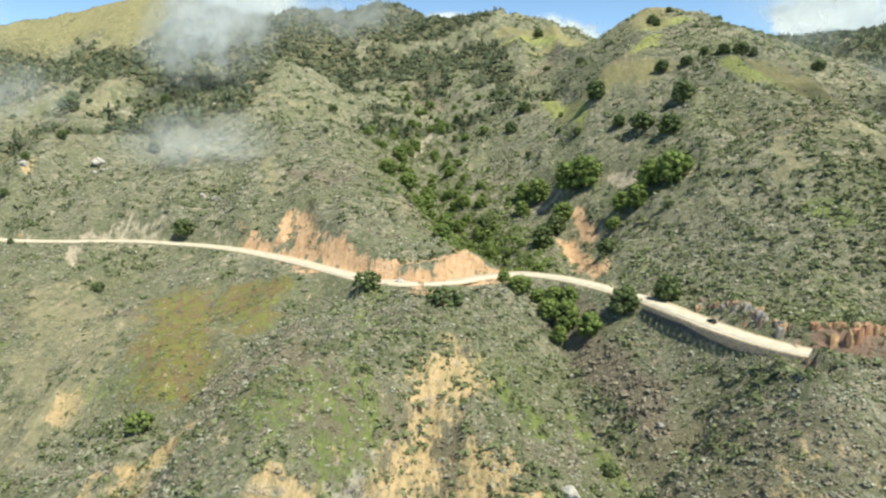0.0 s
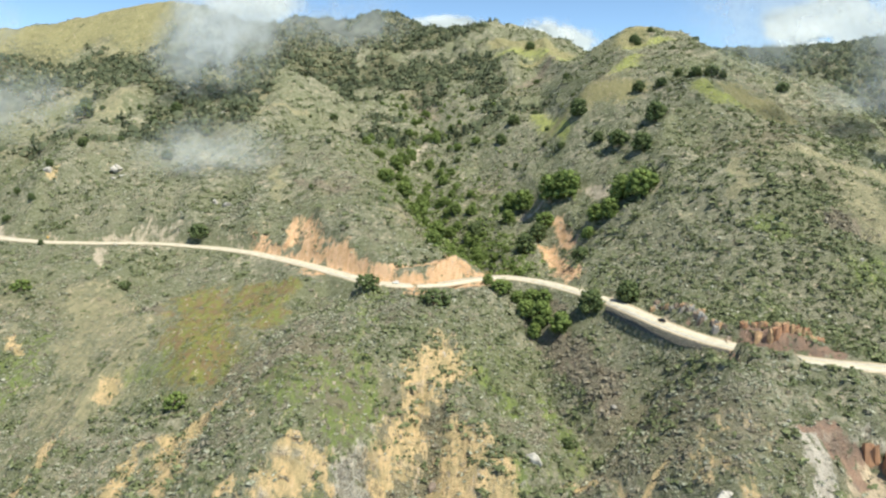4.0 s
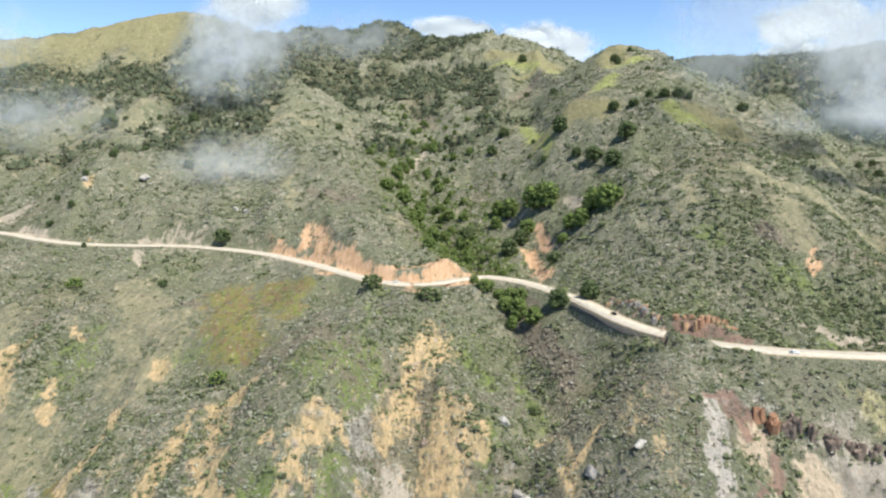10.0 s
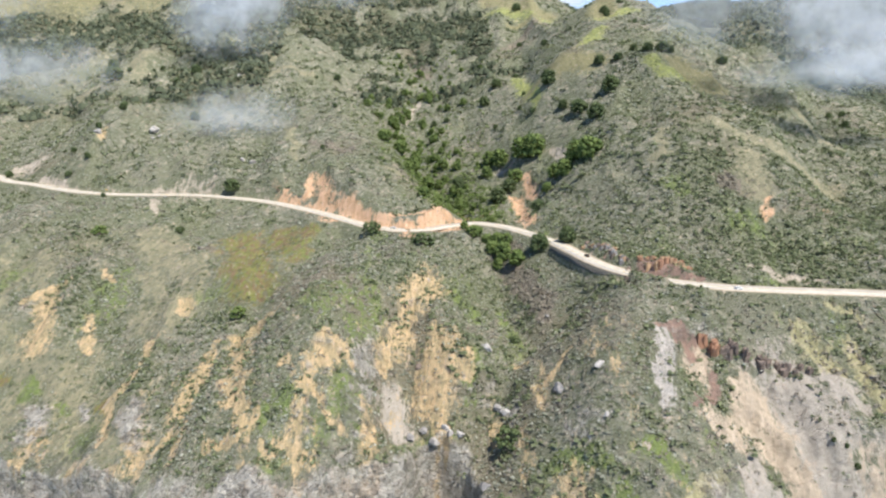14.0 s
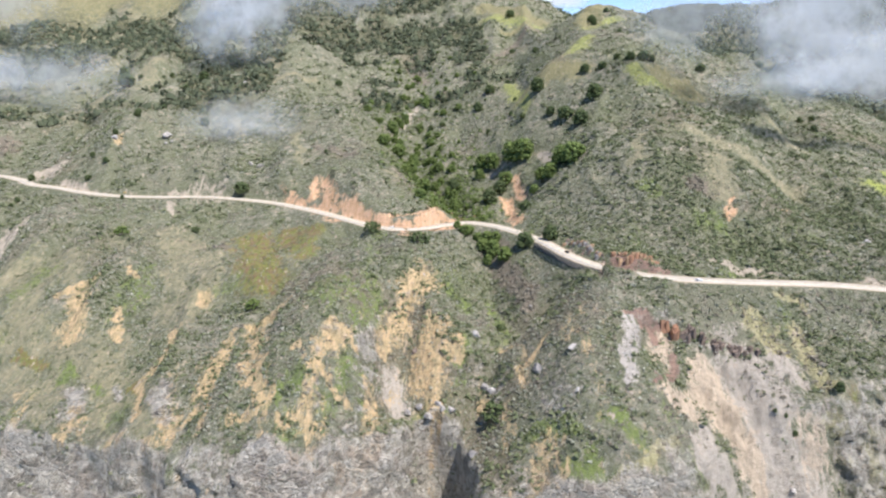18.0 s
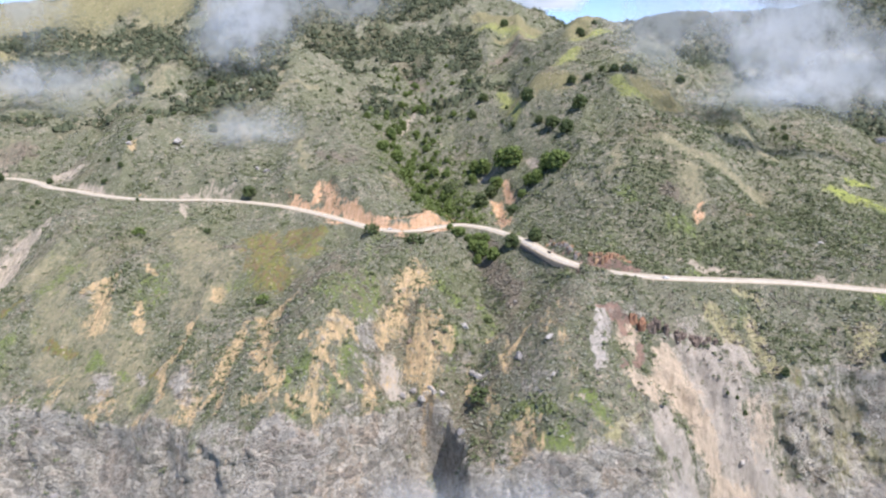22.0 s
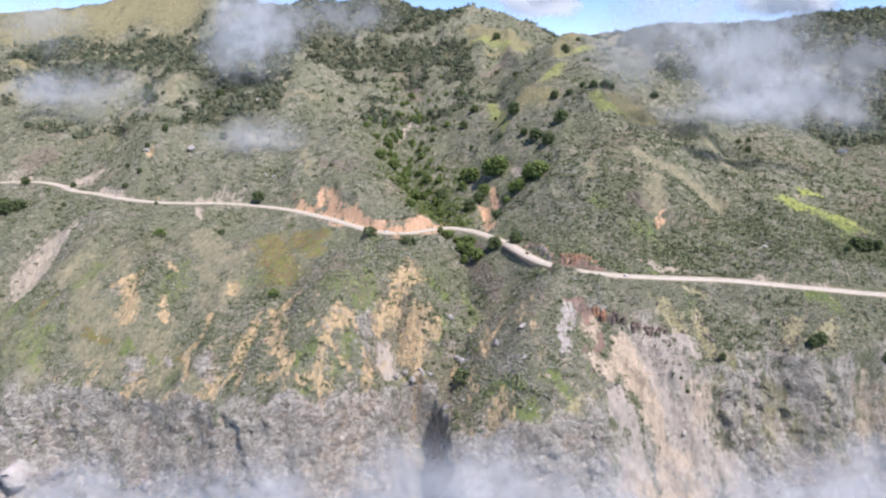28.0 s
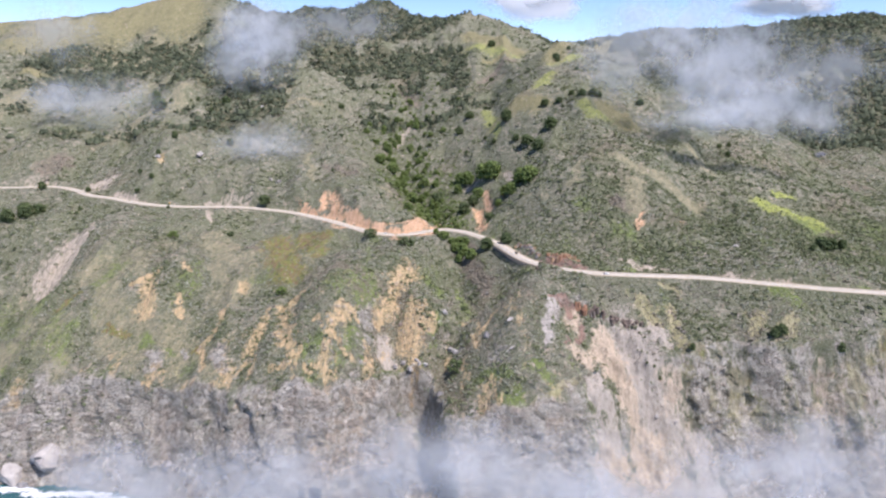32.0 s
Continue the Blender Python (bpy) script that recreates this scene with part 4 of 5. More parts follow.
def tuft(seed, leaves=10):
    """A loose shrub: sprays of leaves that spread from one root."""
    r = np.random.default_rng(seed)
    co = []
    for k in range(leaves):
        way = r.normal(size=3) * (1, 1, 0.55)
        way[2] = abs(way[2]) + 0.12
        way /= np.linalg.norm(way)
        at = way * r.uniform(0.35, 0.95) * (1, 1, 0.85)
        out = way * 0.6 + r.normal(size=3) * 0.45 + (0, 0, 0.55)
        u = np.cross(out, r.normal(size=3))
        u /= np.linalg.norm(u)
        v = np.cross(out / np.linalg.norm(out), u)
        s = r.uniform(0.34, 0.64)
        for turn in (0.0, 2.1, 4.2):
            a = turn + r.uniform(-0.4, 0.4)
            co.append(at + s * r.uniform(0.7, 1.2) * (math.cos(a) * u + math.sin(a) * v))
    return np.array(co), np.arange(3 * leaves).reshape(-1, 3)


TUFTS = [tuft(300 + k) for k in range(24)]
FAR_SHAPES = [blob(1, 20 + k, 0.75, 0.32) for k in range(10)]


def scrub(name, label, count, y_low, y_high, shapes, small, large, power=1.0):
    """Shrubs over a belt of hillside, as three kinds of stuff."""
    x, y = spread(count, y_low, y_high, power)
    z, gap_here, bare_here, grass_here, brown_here = (sample(g, x, y) for g in (fz, gap, bare, grassy, browned))
    kind = 0.6 * rough(x, y, 34, 3, 91) + 0.45 * rough(x, y, 8, 2, 92) + 0.42 * rng.uniform(-1, 1, count) + np.clip((y - 650) / 900, 0, 0.3)
    kind = kind + 0.36 * np.clip((x - 95) / 30, 0, 1) * np.clip((y - 190) / 30, 0, 1) * np.clip((480 - y) / 80, 0, 1) 
    thin = 0.55 + 0.6 * rough(x, y, 22, 3, 93)
    keep = (z > 4) & (gap_here > 7.6) & (rng.random(count) > bare_here * 0.80) & (rng.random(count) > grass_here * 0.75) & (rng.random(count) < 0.45 + thin)
    size = small + (large - small) * rng.random(count) ** 2.6
    size *= np.where(grass_here > 0.4, 0.65, 1.0)
    size *= np.where(kind > 0.12, 1.35, 0.85)
    size = np.where(gap_here < 11, np.minimum(size, 0.9), size)
    for mat, word, pick in ((SAGE, "grey-green sagebrush", (kind <= 0.12) & (kind > -0.30) & (brown_here < 0.5)), (GREEN, "green coyote brush", (kind > 0.12) & (brown_here < 0.5)),
                            (DRY, "dry brown brush", (kind <= -0.30) | (brown_here >= 0.5))):
        chosen = keep & pick
        if chosen.sum() < 3:
            continue
        co, tri = heap(shapes, np.c_[x, y, z][chosen], size[chosen], 0.02)
        tagged(new(name, mesh_from(name, co, tri, mat, True)), word + " " + label, "shrubs", kind="stuff")


scrub("shrubs", "covering the slopes below the road", 84000, 85, 330, TUFTS, 0.6, 1.9, 0.9)
scrub("shrubs", "covering the slopes above the road", 58000, 330, 720, TUFTS, 0.75, 2.4, 0.9)
scrub("shrubs", "on the high hillsides", 24000, 720, 1350, TUFTS, 1.4, 3.2)


def woods(count):
    """The far woods on the high slopes and in their folds."""
    x, y = spread(count, 690, 1480)
    z, grass_here = sample(fz, x, y), sample(zones["grass"], x, y)
    dense = wooded(x, y)
    keep = (dense + 0.14 * rng.uniform(-1, 1, count) > 0.12) & (grass_here < 0.4) & (sample(zones["meadow"], x, y) < 0.4)
    size = 2.0 + 4.2 * rng.random(count) ** 1.6
    co, tri = heap(DOMES[:8] + TUFTS[:10], np.c_[x, y, z][keep], size[keep], 0.15, 1.7)
    tagged(new("woods", mesh_from("woods", co, tri, WOODS, True)), "dark evergreen woods on the high ridges and folds", "woods", kind="stuff")


woods(44000)


def understory(count):
    """The green thicket on the floor of the ravine and below the road's bend."""
    line = curve(CREASES[1][0], 300)
    pick = (300 * rng.random(count)).astype(int)
    x = line[pick, 0] + (11 + 0.06 * (line[pick, 1] - 350)) * rng.normal(0.1, 1.2, count)
    y = line[pick, 1] + rng.normal(0, 5, count)
    keep = (sample(gap, x, y) > 10) & (y > 370) & (rng.random(count) < np.clip((660 - y) / 180, 0.15, 1))
    co, tri = heap(TUFTS, np.c_[x, y, sample(fz, x, y)][keep], rng.uniform(1.0, 2.8, count)[keep], 0.05, 1.2)
    tagged(new("thicket", mesh_from("thicket", co, tri, LUSH, True)), "bright green thicket on the ravine floor", "thicket", kind="stuff")


understory(5500)


def part(name, me, parent, label=""):
    ob = new(name, me)
    ob.parent = parent
    return tagged(ob, label)


def limb(a, b, ra, rb, sides=6):
    """A tapered stem between two places."""
    a, b = np.array(a, float), np.array(b, float)
    ahead = (b - a) / np.linalg.norm(b - a)
    u = np.cross(ahead, (0.3, 0.9, 0.1))
    u /= np.linalg.norm(u)
    v = np.cross(ahead, u)
    ring = [np.cos(k) * u + np.sin(k) * v for k in np.linspace(0, 2 * np.pi, sides, endpoint=False)]
    co = [a + ra * q for q in ring] + [b + rb * q for q in ring]
    tri = []
    for k in range(sides):
        m = (k + 1) % sides
        tri += [(k, m, sides + m), (k, sides + m, sides + k)]
    return np.array(co), np.array(tri)


def gather(pieces):
    cos, tris, start = [], [], 0
    for co, tri in pieces:
        cos.append(co), tris.append(tri + start)
        start += len(co)
    return np.concatenate(cos), np.concatenate(tris)


def tree(name, seed, width, mat, clumps=84, leaves=1180):
    """A tree one metre tall, to be scaled: trunk with limbs, and a crown of leaf clumps and loose sprays."""
    r = np.random.default_rng(seed)
    root = new(name)
    stems = [limb((0, 0, -0.12), (0.02, 0.01, 0.38), 0.045, 0.028)]
    centres = []
    for k in range(6):
        turn = k * 1.05 + r.uniform(-0.3, 0.3)
        tip = (width * 0.62 * math.cos(turn) * r.uniform(0.5, 1), width * 0.62 * math.sin(turn) * r.uniform(0.5, 1), r.uniform(0.5, 0.82))
        stems.append(limb((0.02, 0.01, r.uniform(0.2, 0.38)), tip, 0.022, 0.008, 5))
        centres.append(tip)
    co, tri = gather(stems)
    part("trunk", mesh_from("trunk", co, tri, BARK), root, "grey bark trunk and limbs")
    pieces = []
    for k in range(clumps):
        turn, up = r.uniform(0, 2 * np.pi), (k + r.random()) / clumps
        girth = width * math.sqrt(max(0.06, 1 - ((up - 0.36) / 0.66) ** 2)) * r.uniform(0.45, 1.05)
        at = np.array([girth * math.cos(turn), girth * math.sin(turn), 0.10 + 0.80 * up])
        shape, faces = blob(1, seed * 100 + k, 0.85, 0.22)
        pieces.append((shape * r.uniform(0.08, 0.15) * (0.7 + 0.5 * width) + at, faces))
        m = leaves // clumps
        ways = r.normal(size=(m, 3))
        ways /= np.linalg.norm(ways, axis=1)[:, None]
        for w in ways:
            p = at + w * r.uniform(0.08, 0.20)
            u, v = r.normal(size=3) * 0.05, r.normal(size=3) * 0.05
            pieces.append((np.array([p, p + u, p + u * 0.4 + v]), np.array([[0, 1, 2]])))
    co, tri = gather(pieces)
    part("crown", mesh_from("crown", co, tri, mat), root, "uneven crown of small leaf clumps")
    return root


def ground_z(x, y):
    return float(sample(fz, [x], [y])[0])


def plant(kinds, places, label, category, group, seed):
    """Stands copies of the given trees at (x, y, height)."""
    r = random.Random(seed)
    for x, y, tall in places:
        m = pose(x, y, ground_z(x, y), r.uniform(-4, 4), r.uniform(-4, 4), r.uniform(0, 360))
        grow = tall * r.uniform(0.92, 1.08)
        tagged(copy_thing(r.choice(kinds), m @ Matrix.Diagonal((grow, grow, grow, 1))), label, category, group)


def clear_away(kinds):
    for root in kinds:
        for ob in (*root.children, root):
            bpy.data.objects.remove(ob)


oaks = [tree("oak_tree", 3, 0.52, DARK), tree("oak_tree", 4, 0.60, DARK), tree("oak_tree", 5, 0.45, DARK)]
bays = [tree("bay_tree", 6, 0.46, LUSH), tree("bay_tree", 7, 0.38, LUSH), tree("bay_tree", 8, 0.55, LUSH)]
round_bushes = [tree("bush", 9, 0.85, LUSH, 64, 900), tree("bush", 10, 0.95, DARK, 64, 900)]
plant(round_bushes, [(-37, 318, 8.6), (0, 293, 9.5), (-111, 226, 6.0), (-261, 362, 7.0), (48, 141, 8.5), (-200, 372, 4.8), (57, 208, 3.8)], "rounded green bush standing out of the scrub", "bush", "large bushes", 1)
plant(bays, [(31, 330, 6.5), (41, 326, 7.5), (48, 321, 7.5), (56, 320, 8.0), (59, 302, 13.5), (67, 289, 12.2), (52, 311, 10.0), (62, 313, 8.7), (37, 322, 8.0), (54, 296, 9.0)], "leafy green tree in the gully below the road", "tree", "trees below the road", 2)
plant(oaks, [(82, 289, 12.6), (102, 290, 11.5), (-182, 457, 11.0), (31, 485, 13.5), (65, 420, 15.0), (76, 440, 12.8), (90, 355, 8.2)], "dark evergreen oak beside the road", "tree", "trees by the road", 3)
plant(bays, [(100, 466, 23.0), (91, 474, 18.5), (73, 497, 18.0), (61, 507, 14.0), (136, 390, 17.8), (128, 407, 16.9), (117, 393, 13.5), (111, 407, 11.8), (83, 451, 11.5), (59, 489, 10.8), (103, 391, 9.2), (-40, 617, 12.7), (-48, 566, 12.4), (-30, 562, 13.8), (-14, 518, 13.4), (1, 467, 13.6)], "tall leafy green tree on the ravine side", "tree", "trees in the ravine", 4)
plant(oaks, [(125, 549, 14.5), (175, 490, 15.0), (155, 457, 14.0), (146, 488, 12.5), (174, 539, 10.0), (134, 508, 9.5), (137, 980, 11.5), (-323, 787, 12.2), (-424, 761, 16.1), (-132, 806, 9.0), (82, 675, 10.8), (65, 636, 10.5)], "lone dark oak on the grassy slope", "tree", "oaks on the slopes", 5)
plant(oaks, [(210, 547, 7.5), (223, 540, 8.5), (238, 544, 9.5), (246, 540, 7.0)], "dark oak on the ridge crest in the mist", "tree", "ridge trees", 6)
plant(oaks, [(194, 113, 2.4), (203, 107, 3.0), (199, 111, 2.2), (229, 117, 5.0), (298, 121, 8.5), (293, 120, 8.0), (343, 115, 8.0)], "dark shrubby tree on the cliff edge", "tree", "cliff trees", 7)
plant(oaks, [(-487, 466, 15.0), (-502, 455, 16.0), (-476, 478, 13.0), (-495, 480, 14.0), (-527, 577, 10.0), (-271, 623, 11.0), (-453, 823, 13.0)], "dark oak in the western gully", "tree", "oaks in the west", 8)
plant(oaks, [(392, 241, 11.6), (405, 246, 10.6), (414, 246, 8.3), (377, 229, 5.6)], "dark oak in a clump above the road", "tree", "oak clump", 9)
chance = random.Random(12)
ravine = curve(CREASES[1][0], 60)
for k in range(120):
    rx, ry = ravine[min(59, int(60 * chance.random() ** 0.9))]
    x, y = rx + chance.gauss(6, 16 + 0.035 * (ry - 350)), ry + chance.gauss(0, 12)
    if y > 372 and sample(gap, [x], [y])[0] > 11:
        plant(bays, [(x, y, chance.uniform(4, 9.5))], "leafy green bay tree in the ravine", "tree", "trees in the ravine", k)
for k in range(50):
    x, y = chance.uniform(-500, 420), chance.uniform(420, 820)
    if abs(x) < 0.62 * (y + 300):
        plant(oaks, [(x, y, chance.uniform(4, 8))], "small dark oak scattered on the slope", "tree", "oaks on the slopes", k)
clear_away(oaks + bays + round_bushes)

# ---- Boulders ----
def boulder(x, y, wide, mat, label, seed, squash=0.75, name="boulder", group="boulders on the slopes", lift=0.12):
    bm = bmesh.new()
    bmesh.ops.create_icosphere(bm, subdivisions=3, radius=1.0)
    r = random.Random(seed)
    off = Vector((r.uniform(0, 90), r.uniform(0, 90), r.uniform(0, 90)))
    for v in bm.verts:
        d = v.co.normalized()
        v.co = d * (1 + 0.55 * noise.noise(d * 1.2 + off) + 0.22 * noise.noise(d * 2.9 + off))
    for k in range(11):
        n = Vector((r.uniform(-1, 1), r.uniform(-1, 1), r.uniform(-0.3, 1))).normalized()
        level = r.uniform(0.45, 0.75)
        for v in bm.verts:
            over = v.co.dot(n) - level
            if over > 0:
                v.co -= n * over * 0.95
    for v in bm.verts:
        v.co.z *= squash
        v.co += Vector((noise.noise(v.co * 5 + off), noise.noise(v.co * 5 - off), 0)) * 0.05
    me = bpy.data.meshes.new(name)
    bm.to_mesh(me)
    bm.free()
    me.materials.append(mat)
    ob = tagged(new(name, me), label, "rock" if name != "boulder" else "boulder", group)
    ob.matrix_world = pose(x, y, ground_z(x, y) + lift * wide, r.uniform(-8, 8), r.uniform(-8, 8), r.uniform(0, 360)) @ Matrix.Scale(wide / 2, 4)


boulder(-298, 574, 13.4, PALE_STONE, "pale angular rock outcrop on the hillside", 1)
boulder(-296, 561, 4.8, PALE_STONE, "small pale rock below the outcrop", 2)
boulder(-290, 564, 4.2, PALE_STONE, "small pale rock below the outcrop", 3)
boulder(39, 185, 6.8, PALE_STONE, "pale boulder resting on bare earth", 4)
boulder(1, 185, 4.9, BROWN_STONE, "round brown boulder on bare earth", 5)
boulder(91, 141, 5.7, PALE_STONE, "pale boulder in the shrubs", 6)
boulder(79, 222, 3.3, GREY_STONE, "grey rock in the shrubs", 7)
boulder(122, 165, 2.2, PALE_STONE, "small white rock in the shrubs", 8)
boulder(109, 165, 1.7, PALE_STONE, "small white rock in the shrubs", 9)
boulder(48, 158, 6.6, PALE_STONE, "white rock in the ravine", 10)
boulder(44, 162, 7.9, GREY_STONE, "grey rock in the ravine", 11)
boulder(73, 148, 8.7, GREY_STONE, "dark rock in the ravine", 12)
boulder(92, 141, 3.9, PALE_STONE, "white rock on the shrub slope", 13)
boulder(90, 118, 3.8, PALE_STONE, "white rock on the shrub slope", 14)
boulder(16, 149, 5.2, PALE_STONE, "white rock among the rubble", 15)
boulder(10, 146, 7.0, PALE_STONE, "white rock among the rubble", 16)
boulder(-2, 150, 6.1, GREY_STONE, "grey rock among the rubble", 17)
boulder(23, 148, 5.2, PALE_STONE, "white rock among the rubble", 18)
boulder(5, 153, 6.1, GREY_STONE, "dark rock among the rubble", 19)
boulder(18, 147, 5.3, PALE_STONE, "white rock among the rubble", 20)
boulder(35, 124, 6.8, GREY_STONE, "grey rock in the cleft", 21)
boulder(-280, 120, 30.7, PALE_STONE, "huge pale sea-worn boulder on the shore", 22)
boulder(-304, 108, 22.3, PALE_STONE, "pale boulder on the shore", 23)
boulder(-252, 123, 13.0, GREY_STONE, "grey boulder on the shore", 24)
boulder(-226, 127, 10.7, GREY_STONE, "grey boulder on the shore", 25)
boulder(-293, 103, 12.1, GREY_STONE, "wet dark rock at the waterline", 26)
boulder(-178, 105, 13.2, GREY_STONE, "wet dark rock at the waterline", 27)
boulder(198, 93, 4.3, PALE_STONE, "pale rock below the cliff", 28)
boulder(211, 88, 4.3, PALE_STONE, "pale rock below the cliff", 29)
boulder(319, 82, 6.4, PALE_STONE, "white rock on the cliff face", 30)
boulder(-185, 505, 7.3, PALE_STONE, "pale rock by the road", 31)
boulder(-297, 758, 7.7, PALE_STONE, "pale rocks on the hillside", 32)
boulder(-252, 741, 8.4, PALE_STONE, "pale rocks on the hillside", 33)
boulder(-172, 495, 8.6, PALE_STONE, "pale rocks on the hillside", 34)
boulder(208, 268, 3.2, PALE_STONE, "pale rock on the hillside", 35)
boulder(307, 232, 5.4, PALE_STONE, "pale rock on the slope", 36)
boulder(-345, 545, 9.7, PALE_STONE, "pale outcrop above the road", 37)

def pillar(x, y, wide, tall, mat, label, seed, name, group, sink=0.45):
    """A fluted, jagged column of rock, half buried in its slope."""
    r = random.Random(seed)
    bm = bmesh.new()
    sides, levels = 11, 7
    flute = [r.uniform(0.62, 1.1) for k in range(sides)]
    crown = [r.uniform(0.72, 1.0) for k in range(sides)]
    rings = []
    for j in range(levels):
        f = j / (levels - 1)
        rings.append([])
        for k in range(sides):
            turn = 2 * math.pi * k / sides
            d = flute[k] * (1.08 - 0.35 * f) * r.uniform(0.86, 1.1)
            rings[-1].append(bm.verts.new((0.5 * d * math.cos(turn), 0.42 * d * math.sin(turn), f * crown[k] + 0.03 * r.uniform(-1, 1))))
    top = bm.verts.new((0, 0, 0.86))
    for low, high in zip(rings[:-1], rings[1:]):
        for k in range(sides):
            m = (k + 1) % sides
            bm.faces.new((low[k], low[m], high[m], high[k]))
    for k in range(sides):
        bm.faces.new((rings[-1][k], rings[-1][(k + 1) % sides], top))
    me = bpy.data.meshes.new(name)
    bm.to_mesh(me)
    bm.free()
    me.materials.append(mat)
    ob = tagged(new(name, me), label, "rock", group)
    ob.matrix_world = pose(x, y, ground_z(x, y) - sink * tall, r.uniform(-9, 9), r.uniform(-9, 9), r.uniform(0, 360)) @ Matrix.Diagonal((wide, wide, tall, 1))


# Rock outcrops: the slide's head wall, and the crags over the road.
RED_STONE = plain_material("red brown stone", (0.46, 0.25, 0.145), (0.26, 0.15, 0.10), 0.9)
OCHRE_STONE = plain_material("ochre stone", (0.50, 0.33, 0.19), (0.31, 0.21, 0.135), 0.9)
crags = random.Random(5)
for k in range(26):
    f = k / 25
    pillar(148 + 48 * f + crags.uniform(-2, 2), 160 - 13 * f + crags.uniform(-2, 2), crags.uniform(4, 6.5), crags.uniform(10, 14) * (1 - 0.45 * f), RED_STONE if k < 5 else BROWN_STONE,
            "dark fluted rock pillar in the head wall of the slide", 400 + k, "rock_pillar", "rock pillars of the slide", 0.5)
for k in range(22):
    pillar(134 + 1.15 * k + crags.uniform(-1, 1), 222 - 0.55 * k + crags.uniform(-1, 7), crags.uniform(3, 6), crags.uniform(5, 9), OCHRE_STONE if k % 3 else RED_STONE, "red rock outcrop in the road cut", 430 + k, "rock_outcrop", "red crags by the road", 0.62)
for k in range(28):
    pillar(111 + 0.55 * k + crags.uniform(-2, 3), 276 - 1.65 * k + crags.uniform(-2, 3), crags.uniform(3, 6), crags.uniform(5, 9), (BROWN_STONE, OCHRE_STONE, GREY_STONE)[k % 3],
            "brown rock outcrop above the road", 460 + k, "rock_outcrop", "brown crags above the road", 0.62)


# ---- Mist and clouds: soft sheets that lean on the slopes ----
def mist_material(name, thick, size, rim=0.92, heart=-0.1):
    """White vapour on a sheet two units wide: dense in its heart, torn and fading to nothing at its edge."""
    m = bpy.data.materials.new(name)
    m.use_nodes = True
    n = Net(m)
    split = n.nodes.new("ShaderNodeSeparateXYZ")
    n.links.new(n.place(), split.inputs[0])
    px, pz = split.outputs["X"], split.outputs["Y"]
    out = n.math("SQRT", n.math("ADD", n.math("MULTIPLY", px, px), n.math("MULTIPLY", pz, pz)))
    world_at = n.nodes.new("ShaderNodeNewGeometry").outputs["Position"]
    billow, curl = n.noise(size, 7, 0.58, vector=world_at), n.noise(size * 0.3, 6, 0.6, vector=world_at)
    torn = n.math("ADD", out, n.math("ADD", n.math("MULTIPLY", n.math("SUBTRACT", billow, 0.5), 1.7), n.math("MULTIPLY", n.math("SUBTRACT", curl, 0.5), 0.7)))
    alpha = n.math("MULTIPLY", n.math("MULTIPLY", n.step(torn, rim, heart), n.step(out, 1.0, 0.4)), thick)
    white, glow, clear, both, mixed = (n.nodes.new("ShaderNode" + k) for k in ("BsdfDiffuse", "BsdfTranslucent", "BsdfTransparent", "MixShader", "MixShader"))
    white.inputs["Color"].default_value = glow.inputs["Color"].default_value = (0.89, 0.905, 0.92, 1)
    n.links.new(white.outputs[0], both.inputs[1]), n.links.new(glow.outputs[0], both.inputs[2])
    n.put(mixed.inputs[0], alpha)
    n.links.new(clear.outputs[0], mixed.inputs[1]), n.links.new(both.outputs[0], mixed.inputs[2])
    n.links.new(mixed.outputs[0], n.nodes["Material Output"].inputs["Surface"])
    return m


def bank(name, label, centre, wide, tall, mat, puffs=3, seed=0, lean=80):
    """A bank of mist: some wavy sheets, each a puff, one behind the other."""
    r = random.Random(seed)
    root = tagged(new(name), label, "cloud", kind="stuff")
    root.location = centre
    u, v = np.meshgrid(np.linspace(-1, 1, 25), np.linspace(-1, 1, 17))
    ids = np.arange(u.size).reshape(u.shape)
    faces = np.stack([ids[:-1, :-1], ids[:-1, 1:], ids[1:, 1:], ids[1:, :-1]], -1).reshape(-1, 4)
    for k in range(puffs):
        w = 0.10 * rough(u + 7 * k + seed, v, 0.7, 2, 120 + k) - 0.08 * (u * u + v * v)
        puff = part("mist_sheet", mesh_from("mist_sheet", np.stack([u, v, w], -1).reshape(-1, 3), faces, mat, True), root)
        grow = 1.0 if k == 0 else r.uniform(0.55, 0.85)
        at = 0 if k == 0 else 0.45 * (-1) ** k * r.uniform(0.6, 1.1)
        puff.matrix_basis = pose(at * wide, 9 * (k - puffs / 2), (0 if k == 0 else r.uniform(-0.3, 0.35)) * tall, lean, 0, r.uniform(-6, 6)) @ Matrix.Diagonal((wide * grow, tall * grow, wide * 0.5, 1))
    return root


WISP = mist_material("thin mist", 0.42, 48)
VEIL = mist_material("faint mist", 0.26, 40)
THICK = mist_material("thick mist", 0.72, 60)
SPRAY = mist_material("sea mist", 0.47, 50)
CUMULUS = mist_material("high cloud", 1.0, 200, 0.85, 0.45)
bank("mist", "white plume of mist over the hill crest", (-258, 800, 362), 110, 110, THICK, 2, 0)
bank("mist", "thin trailing wisp of mist by the back ridge", (-150, 1020, 402), 150, 70, WISP, 1, 1)
bank("mist", "thin wisp of mist drifting on the shoulder", (-192, 560, 222), 110, 40, VEIL, 2, 2)
bank("mist", "thin wisp of mist in the far valley", (-505, 730, 262), 165, 62, WISP, 2, 3)
bank("mist", "thin wisp of mist over the western grass", (-690, 960, 380), 130, 90, WISP, 1, 4)
bank("cloud_bank", "thick white cloud over the east ridge", (372, 450, 332), 135, 100, THICK, 2, 5)
